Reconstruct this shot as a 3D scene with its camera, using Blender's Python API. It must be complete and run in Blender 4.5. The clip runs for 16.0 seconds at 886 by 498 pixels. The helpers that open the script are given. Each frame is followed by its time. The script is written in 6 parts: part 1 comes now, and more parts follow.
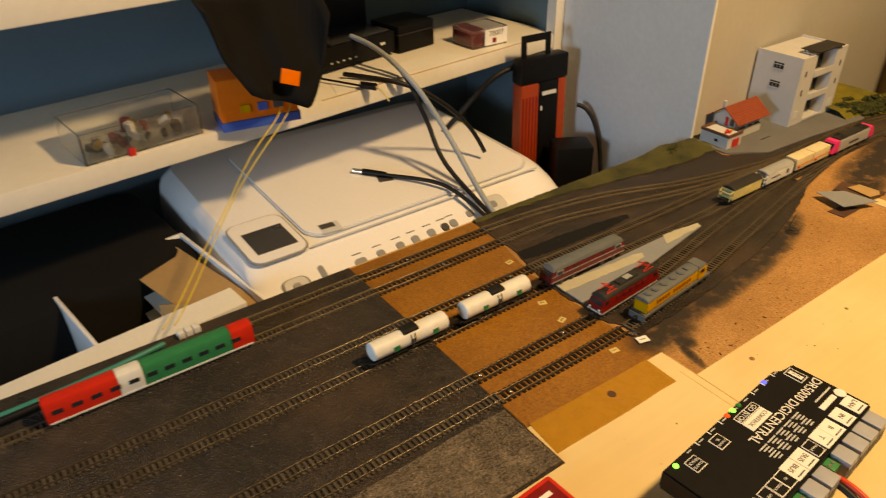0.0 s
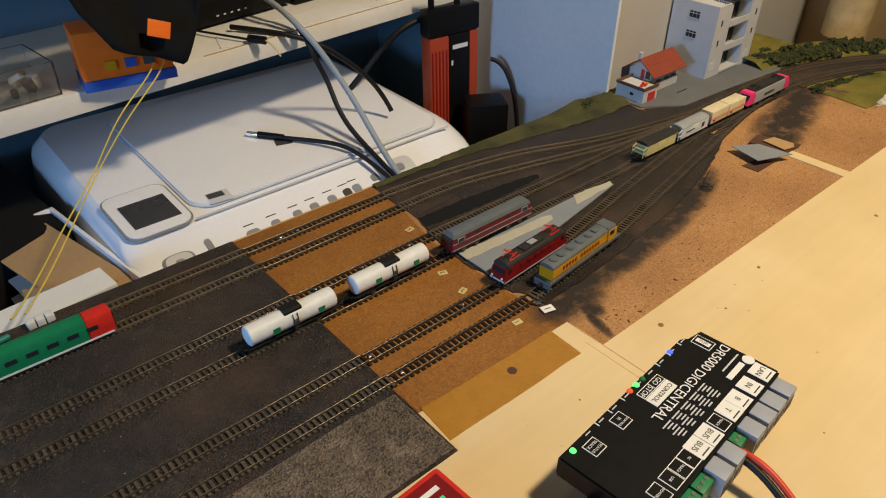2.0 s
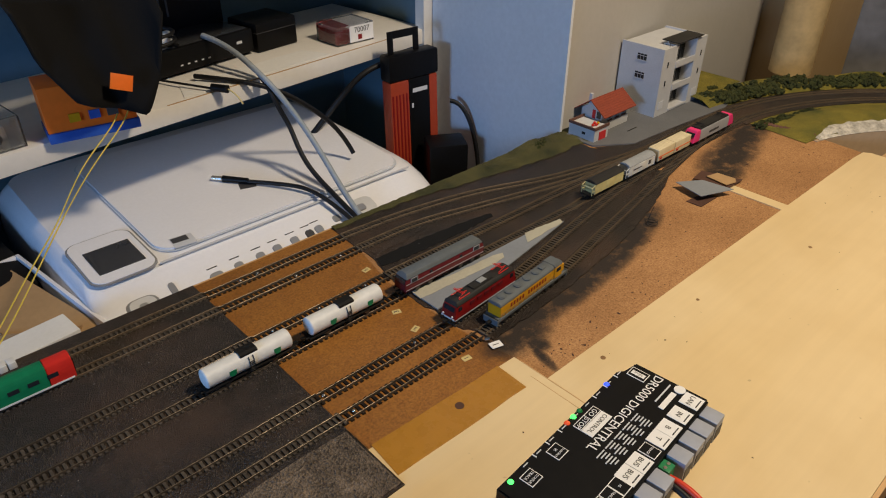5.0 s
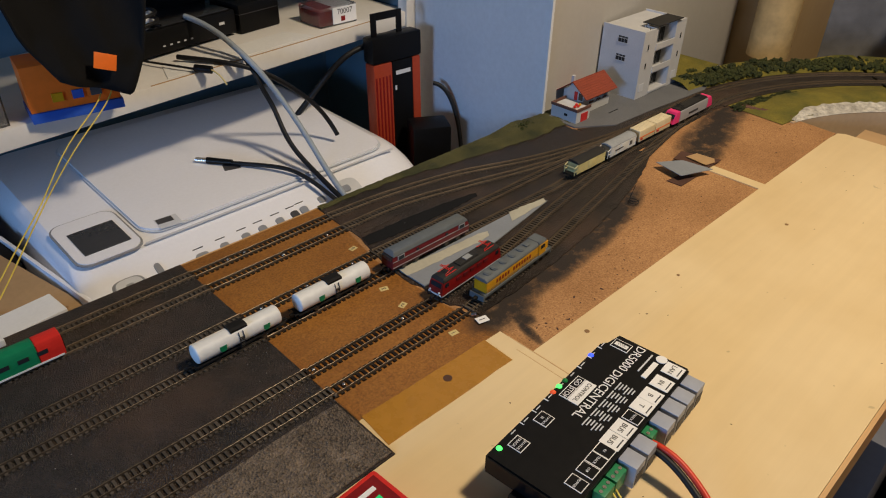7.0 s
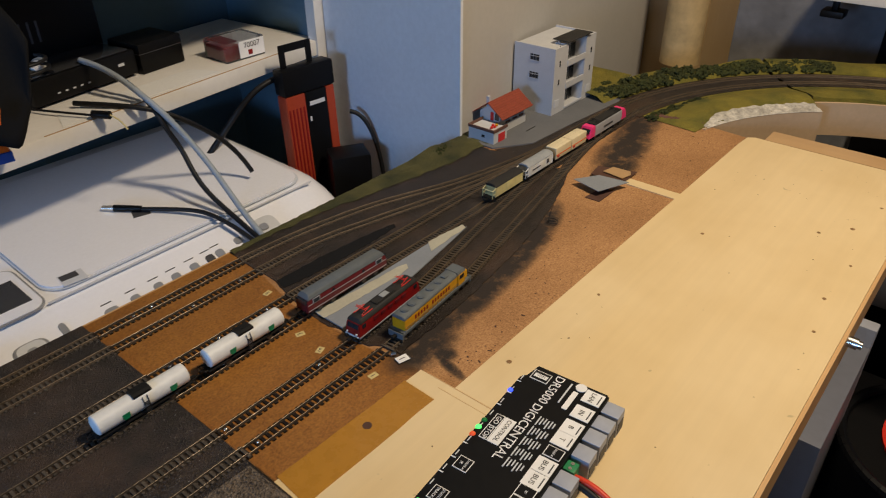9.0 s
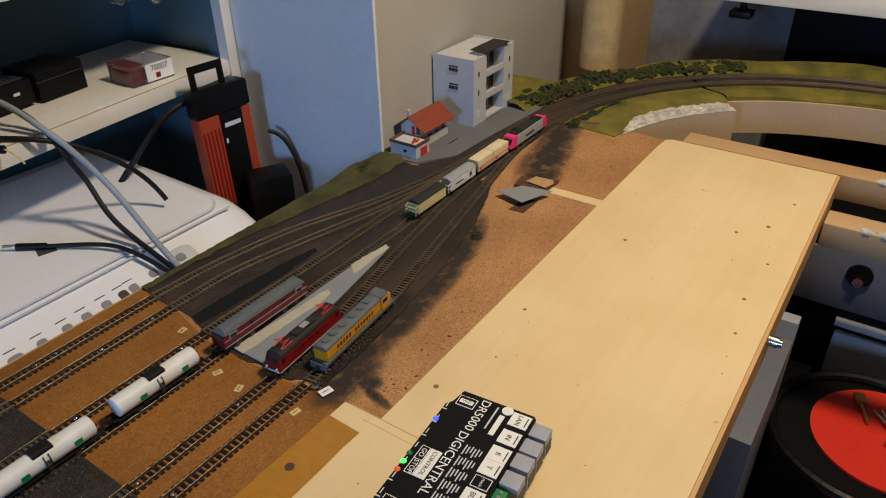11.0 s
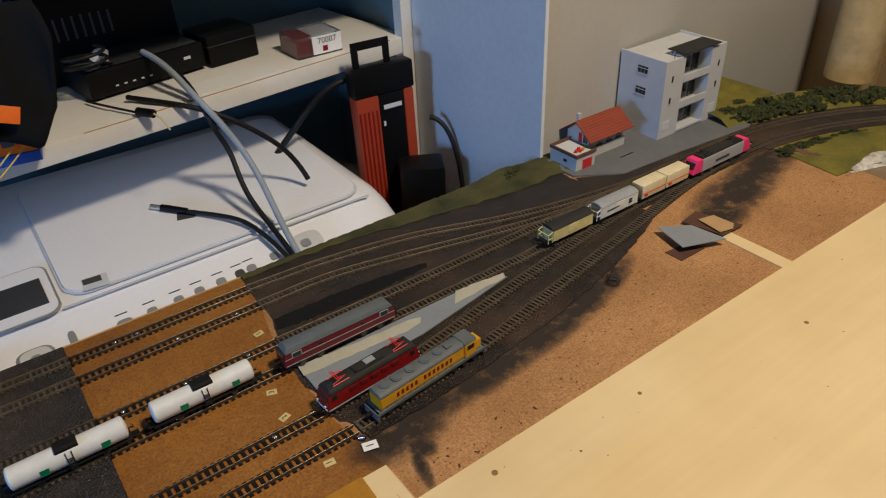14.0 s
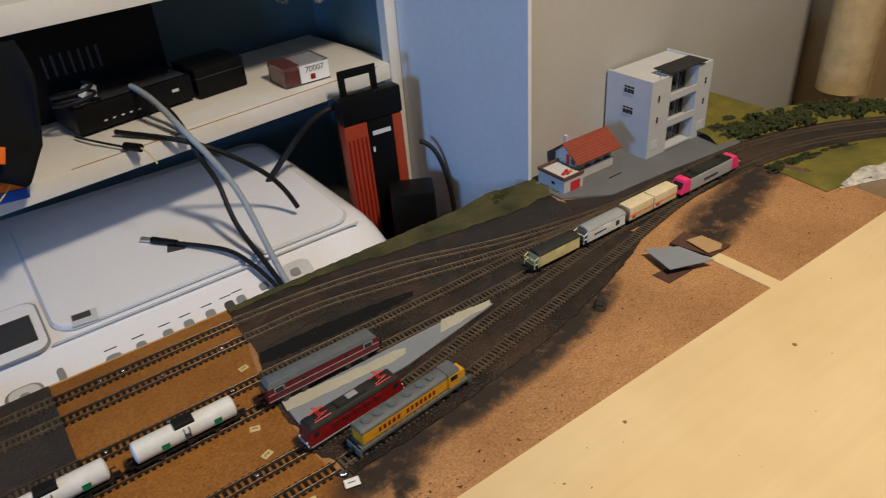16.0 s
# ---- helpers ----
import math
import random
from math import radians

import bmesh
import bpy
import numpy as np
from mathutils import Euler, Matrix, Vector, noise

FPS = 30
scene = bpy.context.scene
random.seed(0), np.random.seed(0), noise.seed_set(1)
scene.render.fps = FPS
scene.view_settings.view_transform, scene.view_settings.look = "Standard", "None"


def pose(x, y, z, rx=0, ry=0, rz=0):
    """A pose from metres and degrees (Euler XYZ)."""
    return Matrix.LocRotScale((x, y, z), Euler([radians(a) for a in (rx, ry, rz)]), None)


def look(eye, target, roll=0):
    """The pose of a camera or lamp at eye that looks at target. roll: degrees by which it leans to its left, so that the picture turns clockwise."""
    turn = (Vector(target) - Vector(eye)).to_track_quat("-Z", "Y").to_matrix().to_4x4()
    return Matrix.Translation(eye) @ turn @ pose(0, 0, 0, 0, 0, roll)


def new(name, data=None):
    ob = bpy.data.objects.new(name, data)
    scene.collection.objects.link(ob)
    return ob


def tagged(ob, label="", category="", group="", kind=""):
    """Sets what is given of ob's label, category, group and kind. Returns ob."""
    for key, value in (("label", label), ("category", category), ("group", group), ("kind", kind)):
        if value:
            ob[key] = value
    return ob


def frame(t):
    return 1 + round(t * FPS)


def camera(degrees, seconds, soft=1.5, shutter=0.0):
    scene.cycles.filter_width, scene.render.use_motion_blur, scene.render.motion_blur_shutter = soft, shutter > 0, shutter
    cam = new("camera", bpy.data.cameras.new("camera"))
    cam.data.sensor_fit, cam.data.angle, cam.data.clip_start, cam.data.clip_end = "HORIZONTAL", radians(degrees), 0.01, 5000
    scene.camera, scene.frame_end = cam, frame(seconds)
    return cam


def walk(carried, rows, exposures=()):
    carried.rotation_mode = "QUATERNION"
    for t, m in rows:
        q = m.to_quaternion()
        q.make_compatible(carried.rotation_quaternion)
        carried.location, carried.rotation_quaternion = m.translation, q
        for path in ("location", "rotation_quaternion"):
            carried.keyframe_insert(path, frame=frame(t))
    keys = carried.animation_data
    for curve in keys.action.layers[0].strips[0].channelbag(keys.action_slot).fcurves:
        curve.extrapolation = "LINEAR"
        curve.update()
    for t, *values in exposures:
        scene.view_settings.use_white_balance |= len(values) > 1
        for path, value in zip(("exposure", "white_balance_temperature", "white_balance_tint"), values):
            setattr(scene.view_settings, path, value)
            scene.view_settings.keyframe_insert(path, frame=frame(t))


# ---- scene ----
cam = camera(63.8, 16.0, soft=1.1, shutter=0.4)
PATH = [
    (0, (0.005, 0.011, 0.456), (0.996, 1.387, -0.604), -0.6),
    (0.5, (0.04, 0.037, 0.44), (1.109, 1.318, -0.662), 1.5),
    (1, (0.048, 0.041, 0.44), (1.09, 1.329, -0.68), 0.8),
    (1.5, (0.072, 0.033, 0.436), (1.16, 1.289, -0.677), -0.1),
    (2, (0.078, 0.026, 0.425), (1.162, 1.255, -0.722), 0.7),
    (2.5, (0.093, 0.03, 0.436), (1.214, 1.244, -0.69), 0.7),
    (3, (0.094, 0.038, 0.438), (1.234, 1.261, -0.659), 1.2),
    (3.5, (0.094, 0.025, 0.442), (1.242, 1.251, -0.642), 0.8),
    (3.7, (0.093, 0.013, 0.444), (1.243, 1.248, -0.629), 0.4),
    (5.8, (0.076, -0.01, 0.451), (1.23, 1.215, -0.63), 0.6),
    (6, (0.073, -0.01, 0.447), (1.223, 1.215, -0.637), 0.8),
    (6.5, (0.075, -0.016, 0.446), (1.236, 1.183, -0.655), 0.9),
    (7, (0.072, -0.015, 0.447), (1.253, 1.163, -0.656), 1.2),
    (7.5, (0.076, -0.021, 0.452), (1.273, 1.144, -0.648), 1.0),
    (8, (0.089, -0.022, 0.452), (1.315, 1.126, -0.634), 0.6),
    (8.5, (0.102, -0.021, 0.453), (1.363, 1.097, -0.624), 0.3),
    (9, (0.115, -0.022, 0.456), (1.41, 1.065, -0.614), -0.5),
    (9.2, (0.121, -0.022, 0.455), (1.433, 1.046, -0.612), -0.5),
    (11.5, (0.172, -0.03, 0.461), (1.573, 0.929, -0.596), -1.1),
    (12, (0.24, -0.036, 0.457), (1.621, 0.971, -0.583), -1.7),
    (12.5, (0.296, -0.036, 0.459), (1.568, 1.102, -0.583), -0.1),
    (13, (0.33, -0.036, 0.449), (1.454, 1.235, -0.61), -0.8),
    (13.5, (0.325, -0.024, 0.448), (1.349, 1.307, -0.639), -2.2),
    (14, (0.321, -0.013, 0.446), (1.27, 1.355, -0.662), -2.7),
    (14.5, (0.316, -0.011, 0.446), (1.24, 1.376, -0.659), -3.1),
    (15, (0.312, -0.014, 0.449), (1.226, 1.382, -0.653), -3.3),
    (15.5, (0.32, -0.012, 0.451), (1.235, 1.398, -0.633), -3.7),
    (16, (0.347, -0.02, 0.456), (1.292, 1.378, -0.617), -4.5),
]
walk(cam, [(t, look(eye, target, roll)) for t, eye, target, roll in PATH],
     [(0, 0.35, 11500, 15), (0.5, 0.28, 8600, 12), (1.0, 0.25, 6900, 11), (1.5, 0.23, 6400, 10), (2.1, 0.20, 6050, 10), (2.4, 0.38, 4700, 9), (2.7, 0.34, 4780, 9), (3.0, 0.24, 5000, 10), (3.5, 0.10, 5950, 12), (9, -0.05, 5950, 14), (11.5, -0.08, 5800, 13), (13, -0.10, 5700, 12), (16, 0.05, 5650, 13)])

# ---- light ----
world = bpy.data.worlds.new("room_air")
scene.world = world
world.use_nodes = True
world.node_tree.nodes["Background"].inputs[0].default_value = (0.55, 0.62, 0.75, 1)
world.node_tree.nodes["Background"].inputs[1].default_value = 0.002


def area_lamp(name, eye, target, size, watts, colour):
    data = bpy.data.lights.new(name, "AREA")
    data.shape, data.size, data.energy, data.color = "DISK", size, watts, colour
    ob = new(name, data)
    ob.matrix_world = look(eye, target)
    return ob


area_lamp("ceiling_lamp_light", (0.90, -0.20, 1.40), (0.90, 0.12, 0), 0.20, 24.0, (1.0, 0.79, 0.50))
# Cool light from the left; blue-lit panels imply it, its source is unseen.
area_lamp("cool_side_light", (-1.35, 0.12, 0.38), (0.9, 0.80, 0.05), 0.45, 15.0, (0.32, 0.59, 1.0))

# ---- materials ----


def nodes_of(name):
    m = bpy.data.materials.new(name)
    m.use_nodes = True
    t = m.node_tree
    return m, t, t.nodes["Principled BSDF"]


def coords(t, kind="Object"):
    return t.nodes.new("ShaderNodeTexCoord").outputs[kind]


def noise_node(t, vec, scale, detail=4.0, rough=0.6):
    n = t.nodes.new("ShaderNodeTexNoise")
    n.inputs["Scale"].default_value, n.inputs["Detail"].default_value, n.inputs["Roughness"].default_value = scale, detail, rough
    t.links.new(vec, n.inputs["Vector"])
    return n.outputs["Fac"]


def ramp(t, fac, stops):
    r = t.nodes.new("ShaderNodeValToRGB")
    e = r.color_ramp.elements
    while len(e) < len(stops):
        e.new(0.5)
    for el, (p, c) in zip(e, stops):
        el.position, el.color = p, (*c, 1) if len(c) == 3 else c
    t.links.new(fac, r.inputs[0])
    return r.outputs[0]


def mixc(t, fac, a, b, mode="MIX"):
    n = t.nodes.new("ShaderNodeMix")
    n.data_type, n.blend_type = "RGBA", mode
    for sock, v in ((n.inputs[0], fac), (n.inputs[6], a), (n.inputs[7], b)):
        if isinstance(v, (int, float)):
            sock.default_value = v
        elif isinstance(v, tuple):
            sock.default_value = (*v, 1)
        else:
            t.links.new(v, sock)
    return n.outputs[2]


def mathn(t, op, a, b=0.0, clamp=False):
    n = t.nodes.new("ShaderNodeMath")
    n.operation, n.use_clamp = op, clamp
    for sock, v in zip(n.inputs, (a, b)):
        if isinstance(v, (int, float)):
            sock.default_value = v
        else:
            t.links.new(v, sock)
    return n.outputs[0]


def bump(t, bsdf, fac, strength, dist):
    b = t.nodes.new("ShaderNodeBump")
    b.inputs["Strength"].default_value, b.inputs["Distance"].default_value = strength, dist
    t.links.new(fac, b.inputs["Height"])
    t.links.new(b.outputs[0], bsdf.inputs["Normal"])


def shade(c, k):
    return tuple(min(1.0, v * k) for v in c)


def mat(name, base, rough=0.5, metal=0.0, grain=60.0, var=0.12, blotch=8.0, bvar=0.10, relief=0.0004, coat=0.0, vary=0.0, spec=0.28):
    """A painted, moulded or cast surface: grain and blotches at two scales, and fine relief."""
    m, t, b = nodes_of(name)
    v = coords(t)
    fine, broad = noise_node(t, v, grain, 6.0), noise_node(t, v, blotch, 3.0)
    c1 = ramp(t, fine, [(0.3, shade(base, 1 - var)), (0.7, shade(base, 1 + var))])
    c2 = ramp(t, broad, [(0.3, (1 - bvar,) * 3), (0.7, (1 + 0 * bvar,) * 3)])
    col = mixc(t, 1.0, c1, c2, "MULTIPLY")
    if vary:
        info = t.nodes.new("ShaderNodeObjectInfo")
        col = mixc(t, 1.0, col, ramp(t, info.outputs["Random"], [(0, (1 - vary,) * 3), (1, (1, 1, 1))]), "MULTIPLY")
    t.links.new(col, b.inputs["Base Color"])
    r = mathn(t, "MULTIPLY_ADD", fine, 0.18)
    r.node.inputs[2].default_value = rough - 0.09
    t.links.new(r, b.inputs["Roughness"])
    b.inputs["Metallic"].default_value = metal
    b.inputs["Coat Weight"].default_value = coat
    b.inputs["Specular IOR Level"].default_value = 0.5 if metal else spec
    if relief:
        bump(t, b, fine, 0.5, relief)
    return m


def emit(name, colour, strength):
    m, t, b = nodes_of(name)
    b.inputs["Base Color"].default_value = (*shade(colour, 0.4), 1)
    b.inputs["Emission Color"].default_value = (*colour, 1)
    b.inputs["Emission Strength"].default_value = strength
    return m


def glassy(name, tint, rough=0.15):
    m, t, b = nodes_of(name)
    b.inputs["Base Color"].default_value = (*tint, 1)
    b.inputs["Transmission Weight"].default_value = 0.97
    b.inputs["Roughness"].default_value = rough
    return m


def spot(t, x, y, cx, cy, rx, ry, turn=0.0):
    """A soft oval patch in the plan: 1 at its middle, 0 outside."""
    c, s = math.cos(radians(turn)), math.sin(radians(turn))
    dx, dy = mathn(t, "SUBTRACT", x, cx), mathn(t, "SUBTRACT", y, cy)
    u = mathn(t, "ADD", mathn(t, "MULTIPLY", dx, c / rx), mathn(t, "MULTIPLY", dy, s / rx))
    w = mathn(t, "ADD", mathn(t, "MULTIPLY", dx, -s / ry), mathn(t, "MULTIPLY", dy, c / ry))
    d = mathn(t, "SQRT", mathn(t, "ADD", mathn(t, "MULTIPLY", u, u), mathn(t, "MULTIPLY", w, w)))
    return mathn(t, "SUBTRACT", 1.3, mathn(t, "MULTIPLY", d, 0.9), True)


def mat_cork(name, tint, rough=0.85):
    """Tan chipboard and cork with dark flecks and black spray paint that strayed over it."""
    m, t, b = nodes_of(name)
    v = coords(t)
    sep = t.nodes.new("ShaderNodeSeparateXYZ")
    t.links.new(v, sep.inputs[0])
    x, y = sep.outputs[0], sep.outputs[1]
    fine, mid, broad = noise_node(t, v, 420, 5, 0.7), noise_node(t, v, 120, 4, 0.7), noise_node(t, v, 9, 3)
    vor = t.nodes.new("ShaderNodeTexVoronoi")
    vor.inputs["Scale"].default_value = 260
    t.links.new(v, vor.inputs["Vector"])
    col = ramp(t, fine, [(0.35, (0.15, 0.070, 0.030)), (0.5, (0.43, 0.250, 0.125)), (0.65, (0.66, 0.42, 0.23))])
    col = mixc(t, 0.50, col, ramp(t, mid, [(0.3, (0.30, 0.16, 0.075)), (0.7, (0.50, 0.31, 0.165))]))
    flecks = ramp(t, vor.outputs["Distance"], [(0.05, (1, 1, 1)), (0.16, (0, 0, 0))])
    col = mixc(t, mathn(t, "MULTIPLY", flecks, mathn(t, "GREATER_THAN", fine, 0.55)), col, (0.14, 0.07, 0.035))
    col = mixc(t, 1.0, col, ramp(t, broad, [(0.3, (0.72, 0.68, 0.62)), (0.7, (1, 1, 1))]), "MULTIPLY")
    col = mixc(t, 1.0, col, tint, "MULTIPLY")
    mask = None
    for s in ((1.14, 0.428, 0.100, 0.026, 10), (1.06, 0.408, 0.090, 0.030, 10), (1.00, 0.388, 0.050, 0.026, 10), (0.54, 0.346, 0.060, 0.015, 0), (0.62, 0.351, 0.075, 0.017, 4), (0.695, 0.360, 0.070, 0.018, 8), (0.755, 0.371, 0.060, 0.018, 14), (0.805, 0.385, 0.045, 0.017, 20), (0.515, 0.340, 0.04, 0.022, 0), (0.512, 0.310, 0.0055, 0.028, -14), (0.522, 0.318, 0.010, 0.012, 0)):
        p = spot(t, x, y, *s)
        mask = p if mask is None else mathn(t, "MAXIMUM", mask, p)
    mask = mathn(t, "MULTIPLY", mask, ramp(t, noise_node(t, v, 42, 8, 0.72), [(0.34, (0.36,) * 3), (0.54, (1, 1, 1))]))
    soft = ramp(t, mask, [(0.06, (0, 0, 0)), (0.42, (0.72, 0.72, 0.72)), (0.75, (0.96, 0.96, 0.96))])
    col = mixc(t, soft, col, (0.008, 0.0075, 0.0075))
    t.links.new(col, b.inputs["Base Color"])
    b.inputs["Roughness"].default_value = rough
    bump(t, b, fine, 0.6, 0.0006)
    return m


def mat_ballast(name, dark, light, grain=500, spread=0.0):
    """Fine model ballast, glued down and sprayed, with rust-brown and grey drifts."""
    m, t, b = nodes_of(name)
    v = coords(t)
    vor = t.nodes.new("ShaderNodeTexVoronoi")
    vor.inputs["Scale"].default_value = grain
    t.links.new(v, vor.inputs["Vector"])
    sep = t.nodes.new("ShaderNodeSeparateColor")
    t.links.new(vor.outputs["Color"], sep.inputs[0])
    col = ramp(t, sep.outputs[0], [(0.0, dark), (0.75, shade(light, 0.8)), (1.0, light)])
    col = mixc(t, 0.40, col, ramp(t, noise_node(t, v, 14, 5), [(0.3, shade(dark, 0.75)), (0.7, shade(light, 0.9))]))
    dust = ramp(t, noise_node(t, v, 38, 7, 0.75), [(0.52, (0, 0, 0)), (0.72, (0.55,) * 3)])
    col = mixc(t, dust, col, shade(light, 1.9))
    if spread:
        col = mixc(t, ramp(t, noise_node(t, v, 7, 4), [(0.48, (0, 0, 0)), (0.66, (spread,) * 3)]), col, (0.10, 0.055, 0.03))
    t.links.new(col, b.inputs["Base Color"])
    b.inputs["Roughness"].default_value = 0.40
    b.inputs["Specular IOR Level"].default_value = 0.40
    bump(t, b, vor.outputs["Distance"], 1.0, 0.0014)
    return m


def mat_wood(name, base, along="x", stains=0.35, rough=0.42):
    """Varnished pale plywood with long faint grain, scuffs and dark specks."""
    m, t, b = nodes_of(name)
    v = coords(t)
    mp = t.nodes.new("ShaderNodeMapping")
    mp.inputs["Scale"].default_value = (3, 60, 60) if along == "x" else ((60, 3, 60) if along == "y" else (60, 60, 3))
    t.links.new(v, mp.inputs[0])
    g = noise_node(t, mp.outputs[0], 1.6, 5)
    broad, speck = noise_node(t, v, 5, 4), noise_node(t, v, 55, 2)
    col = ramp(t, g, [(0.3, shade(base, 0.965)), (0.7, shade(base, 1.02))])
    col = mixc(t, 1.0, col, ramp(t, broad, [(0.3, (1 - 0.25 * stains, 1 - 0.33 * stains, 1 - 0.5 * stains)), (0.6, (1, 1, 1))]), "MULTIPLY")
    col = mixc(t, ramp(t, speck, [(0.735, (0, 0, 0)), (0.76, (stains,) * 3)]), col, shade(base, 0.3))
    t.links.new(col, b.inputs["Base Color"])
    b.inputs["Roughness"].default_value = rough
    bump(t, b, g, 0.15, 0.0004)
    return m


def mat_grass(name, dark, light):
    m, t, b = nodes_of(name)
    v = coords(t)
    fine, broad = noise_node(t, v, 700, 4, 0.8), noise_node(t, v, 16, 4)
    col = ramp(t, broad, [(0.3, dark), (0.55, light), (0.72, shade(light, 1.35))])
    col = mixc(t, 1.0, col, ramp(t, fine, [(0.3, (0.45,) * 3), (0.7, (1.15,) * 3)]), "MULTIPLY")
    t.links.new(col, b.inputs["Base Color"])
    b.inputs["Roughness"].default_value = 0.95
    bump(t, b, fine, 1.0, 0.002)
    return m


M_CORK = mat_cork("cork_chipboard", (1.0, 0.90, 0.70))
M_HARDBOARD = mat_cork("brown_hardboard", (0.74, 0.53, 0.165), 0.48)
M_BALLAST = mat_ballast("brown_ballast", (0.005, 0.0034, 0.0026), (0.044, 0.031, 0.0225), 800, 0.45)
M_GREYBED = mat_ballast("grey_ballast", (0.0055, 0.0042, 0.0034), (0.056, 0.043, 0.034), 850, 0.4)
M_COARSE = mat_ballast("coarse_gravel", (0.018, 0.013, 0.010), (0.20, 0.155, 0.115), 620)
M_PLY = mat_wood("varnished_plywood", (0.74, 0.58, 0.33), "x", 0.40, 0.36)
M_PLYEDGE = mat_wood("plywood_edge", (0.58, 0.36, 0.16), "x", 0.5, 0.6)
M_BEAM = mat_wood("pine_beam", (0.50, 0.33, 0.17), "y", 0.5, 0.6)
M_TAPE = mat("brown_packing_tape", (0.42, 0.20, 0.022), 0.28, 0, 90, 0.06, 14, 0.12, 0.0002, 0.2)
M_RAIL = mat("oiled_rail_steel", (0.20, 0.16, 0.12), 0.34, 0.85, 200, 0.2, 30, 0.3, 0)
M_RUSTRAIL = mat("rusty_rail", (0.17, 0.125, 0.082), 0.46, 0.55, 200, 0.25, 30, 0.3, 0)
M_SLEEPER = mat("brown_plastic_sleeper", (0.012, 0.0075, 0.0055), 0.50, 0, 300, 0.25, 40, 0.2, 0.0002, 0, 0.3)
M_OLDSLEEPER = mat("weathered_sleeper", (0.105, 0.085, 0.064), 0.75, 0, 300, 0.3, 40, 0.3, 0.0003, 0, 0.45)
M_SCREW = mat("bright_screw", (0.75, 0.72, 0.66), 0.25, 1.0, 100, 0.1, 30, 0.1, 0)
M_WHITEWALL = mat("white_painted_wall", (0.47, 0.455, 0.43), 0.7, 0, 90, 0.03, 4, 0.07, 0.0006)
M_GREYPANEL = mat("grey_painted_panel", (0.74, 0.77, 0.81), 0.55, 0, 120, 0.04, 3, 0.10, 0.0003)
M_FARWALL = mat("grey_plastered_wall", (0.26, 0.265, 0.28), 0.85, 0, 60, 0.06, 7, 0.55, 0.002)
M_SHELF = mat("white_melamine_board", (0.76, 0.74, 0.70), 0.45, 0, 90, 0.03, 6, 0.08, 0.0002)
M_NICHE = mat("pale_blue_back_panel", (0.11, 0.19, 0.25), 0.6, 0, 90, 0.04, 3, 0.15, 0.0003)
M_FLOORDARK = mat("dark_floor", (0.05, 0.045, 0.042), 0.6, 0, 40, 0.2, 3, 0.3, 0.0006)
# Dull brown for the unseen ceiling and walls, chosen to cut bounced light.
M_CEIL = mat("ceiling_paint", (0.30, 0.27, 0.23), 0.9, 0, 60, 0.03, 3, 0.05, 0.0005)
M_PRINTER = mat("glossy_white_plastic", (0.84, 0.85, 0.90), 0.22, 0, 200, 0.02, 4, 0.04, 0, 0.3)
M_PRSILVER = mat("silver_plastic", (0.34, 0.35, 0.37), 0.30, 0.35, 60, 0.02, 8, 0.08, 0)
M_PRGREY = mat("light_grey_plastic", (0.60, 0.62, 0.66), 0.35, 0, 200, 0.03, 8, 0.05, 0)
M_PRLINE = mat("pale_blue_trim", (0.56, 0.60, 0.66), 0.3, 0, 200, 0.03, 8, 0.05, 0)
M_INK = mat("dark_print", (0.06, 0.06, 0.065), 0.5, 0, 200, 0.1, 8, 0.1, 0)
M_WHITEINK = mat("white_print", (0.80, 0.80, 0.80), 0.5, 0, 200, 0.03, 8, 0.05, 0)
M_LCD = mat("dark_lcd_glass", (0.035, 0.037, 0.042), 0.12, 0, 200, 0.05, 8, 0.05, 0, 0.5)
M_BLACK = mat("black_plastic", (0.0045, 0.0045, 0.005), 0.42, 0, 150, 0.15, 12, 0.15, 0.0001, 0, 0, 0.18)
M_RUBBER = mat("black_cable_rubber", (0.008, 0.008, 0.009), 0.5, 0, 150, 0.15, 12, 0.15, 0)
M_GREYCABLE = mat("grey_cable", (0.30, 0.34, 0.38), 0.45, 0, 150, 0.08, 12, 0.1, 0)
M_REDPL = mat("orange_red_plastic", (0.34, 0.050, 0.020), 0.35, 0, 150, 0.08, 12, 0.1, 0)
M_ORANGE = mat("bright_orange_card", (0.85, 0.17, 0.015), 0.45, 0, 90, 0.06, 10, 0.08, 0)
M_BLUE = mat("blue_print", (0.03, 0.10, 0.45), 0.45, 0, 90, 0.06, 10, 0.08, 0)
M_BLACKCLOTH = mat("black_cloth", (0.004, 0.004, 0.0045), 0.95, 0, 400, 0.3, 10, 0.2, 0.0006)
M_YELLOWWIRE = mat("yellow_wire", (0.72, 0.56, 0.09), 0.4, 0, 100, 0.06, 10, 0.05, 0)
M_REDWIRE = mat("red_wire", (0.62, 0.05, 0.02), 0.38, 0, 100, 0.06, 10, 0.05, 0)
M_TEALWIRE = mat("teal_wire", (0.02, 0.22, 0.19), 0.4, 0, 100, 0.06, 10, 0.05, 0)
M_GREENTERM = mat("green_terminal_plastic", (0.03, 0.22, 0.09), 0.4, 0, 100, 0.08, 10, 0.05, 0)
M_JACK = mat("grey_jack_plastic", (0.34, 0.36, 0.42), 0.4, 0, 120, 0.05, 10, 0.06, 0)
M_SIGNALRED = mat("signal_red_paint", (0.21, 0.010, 0.010), 0.35, 0, 150, 0.1, 40, 0.15, 0)
M_MAROON = mat("maroon_paint", (0.14, 0.018, 0.022), 0.35, 0, 150, 0.1, 40, 0.15, 0)
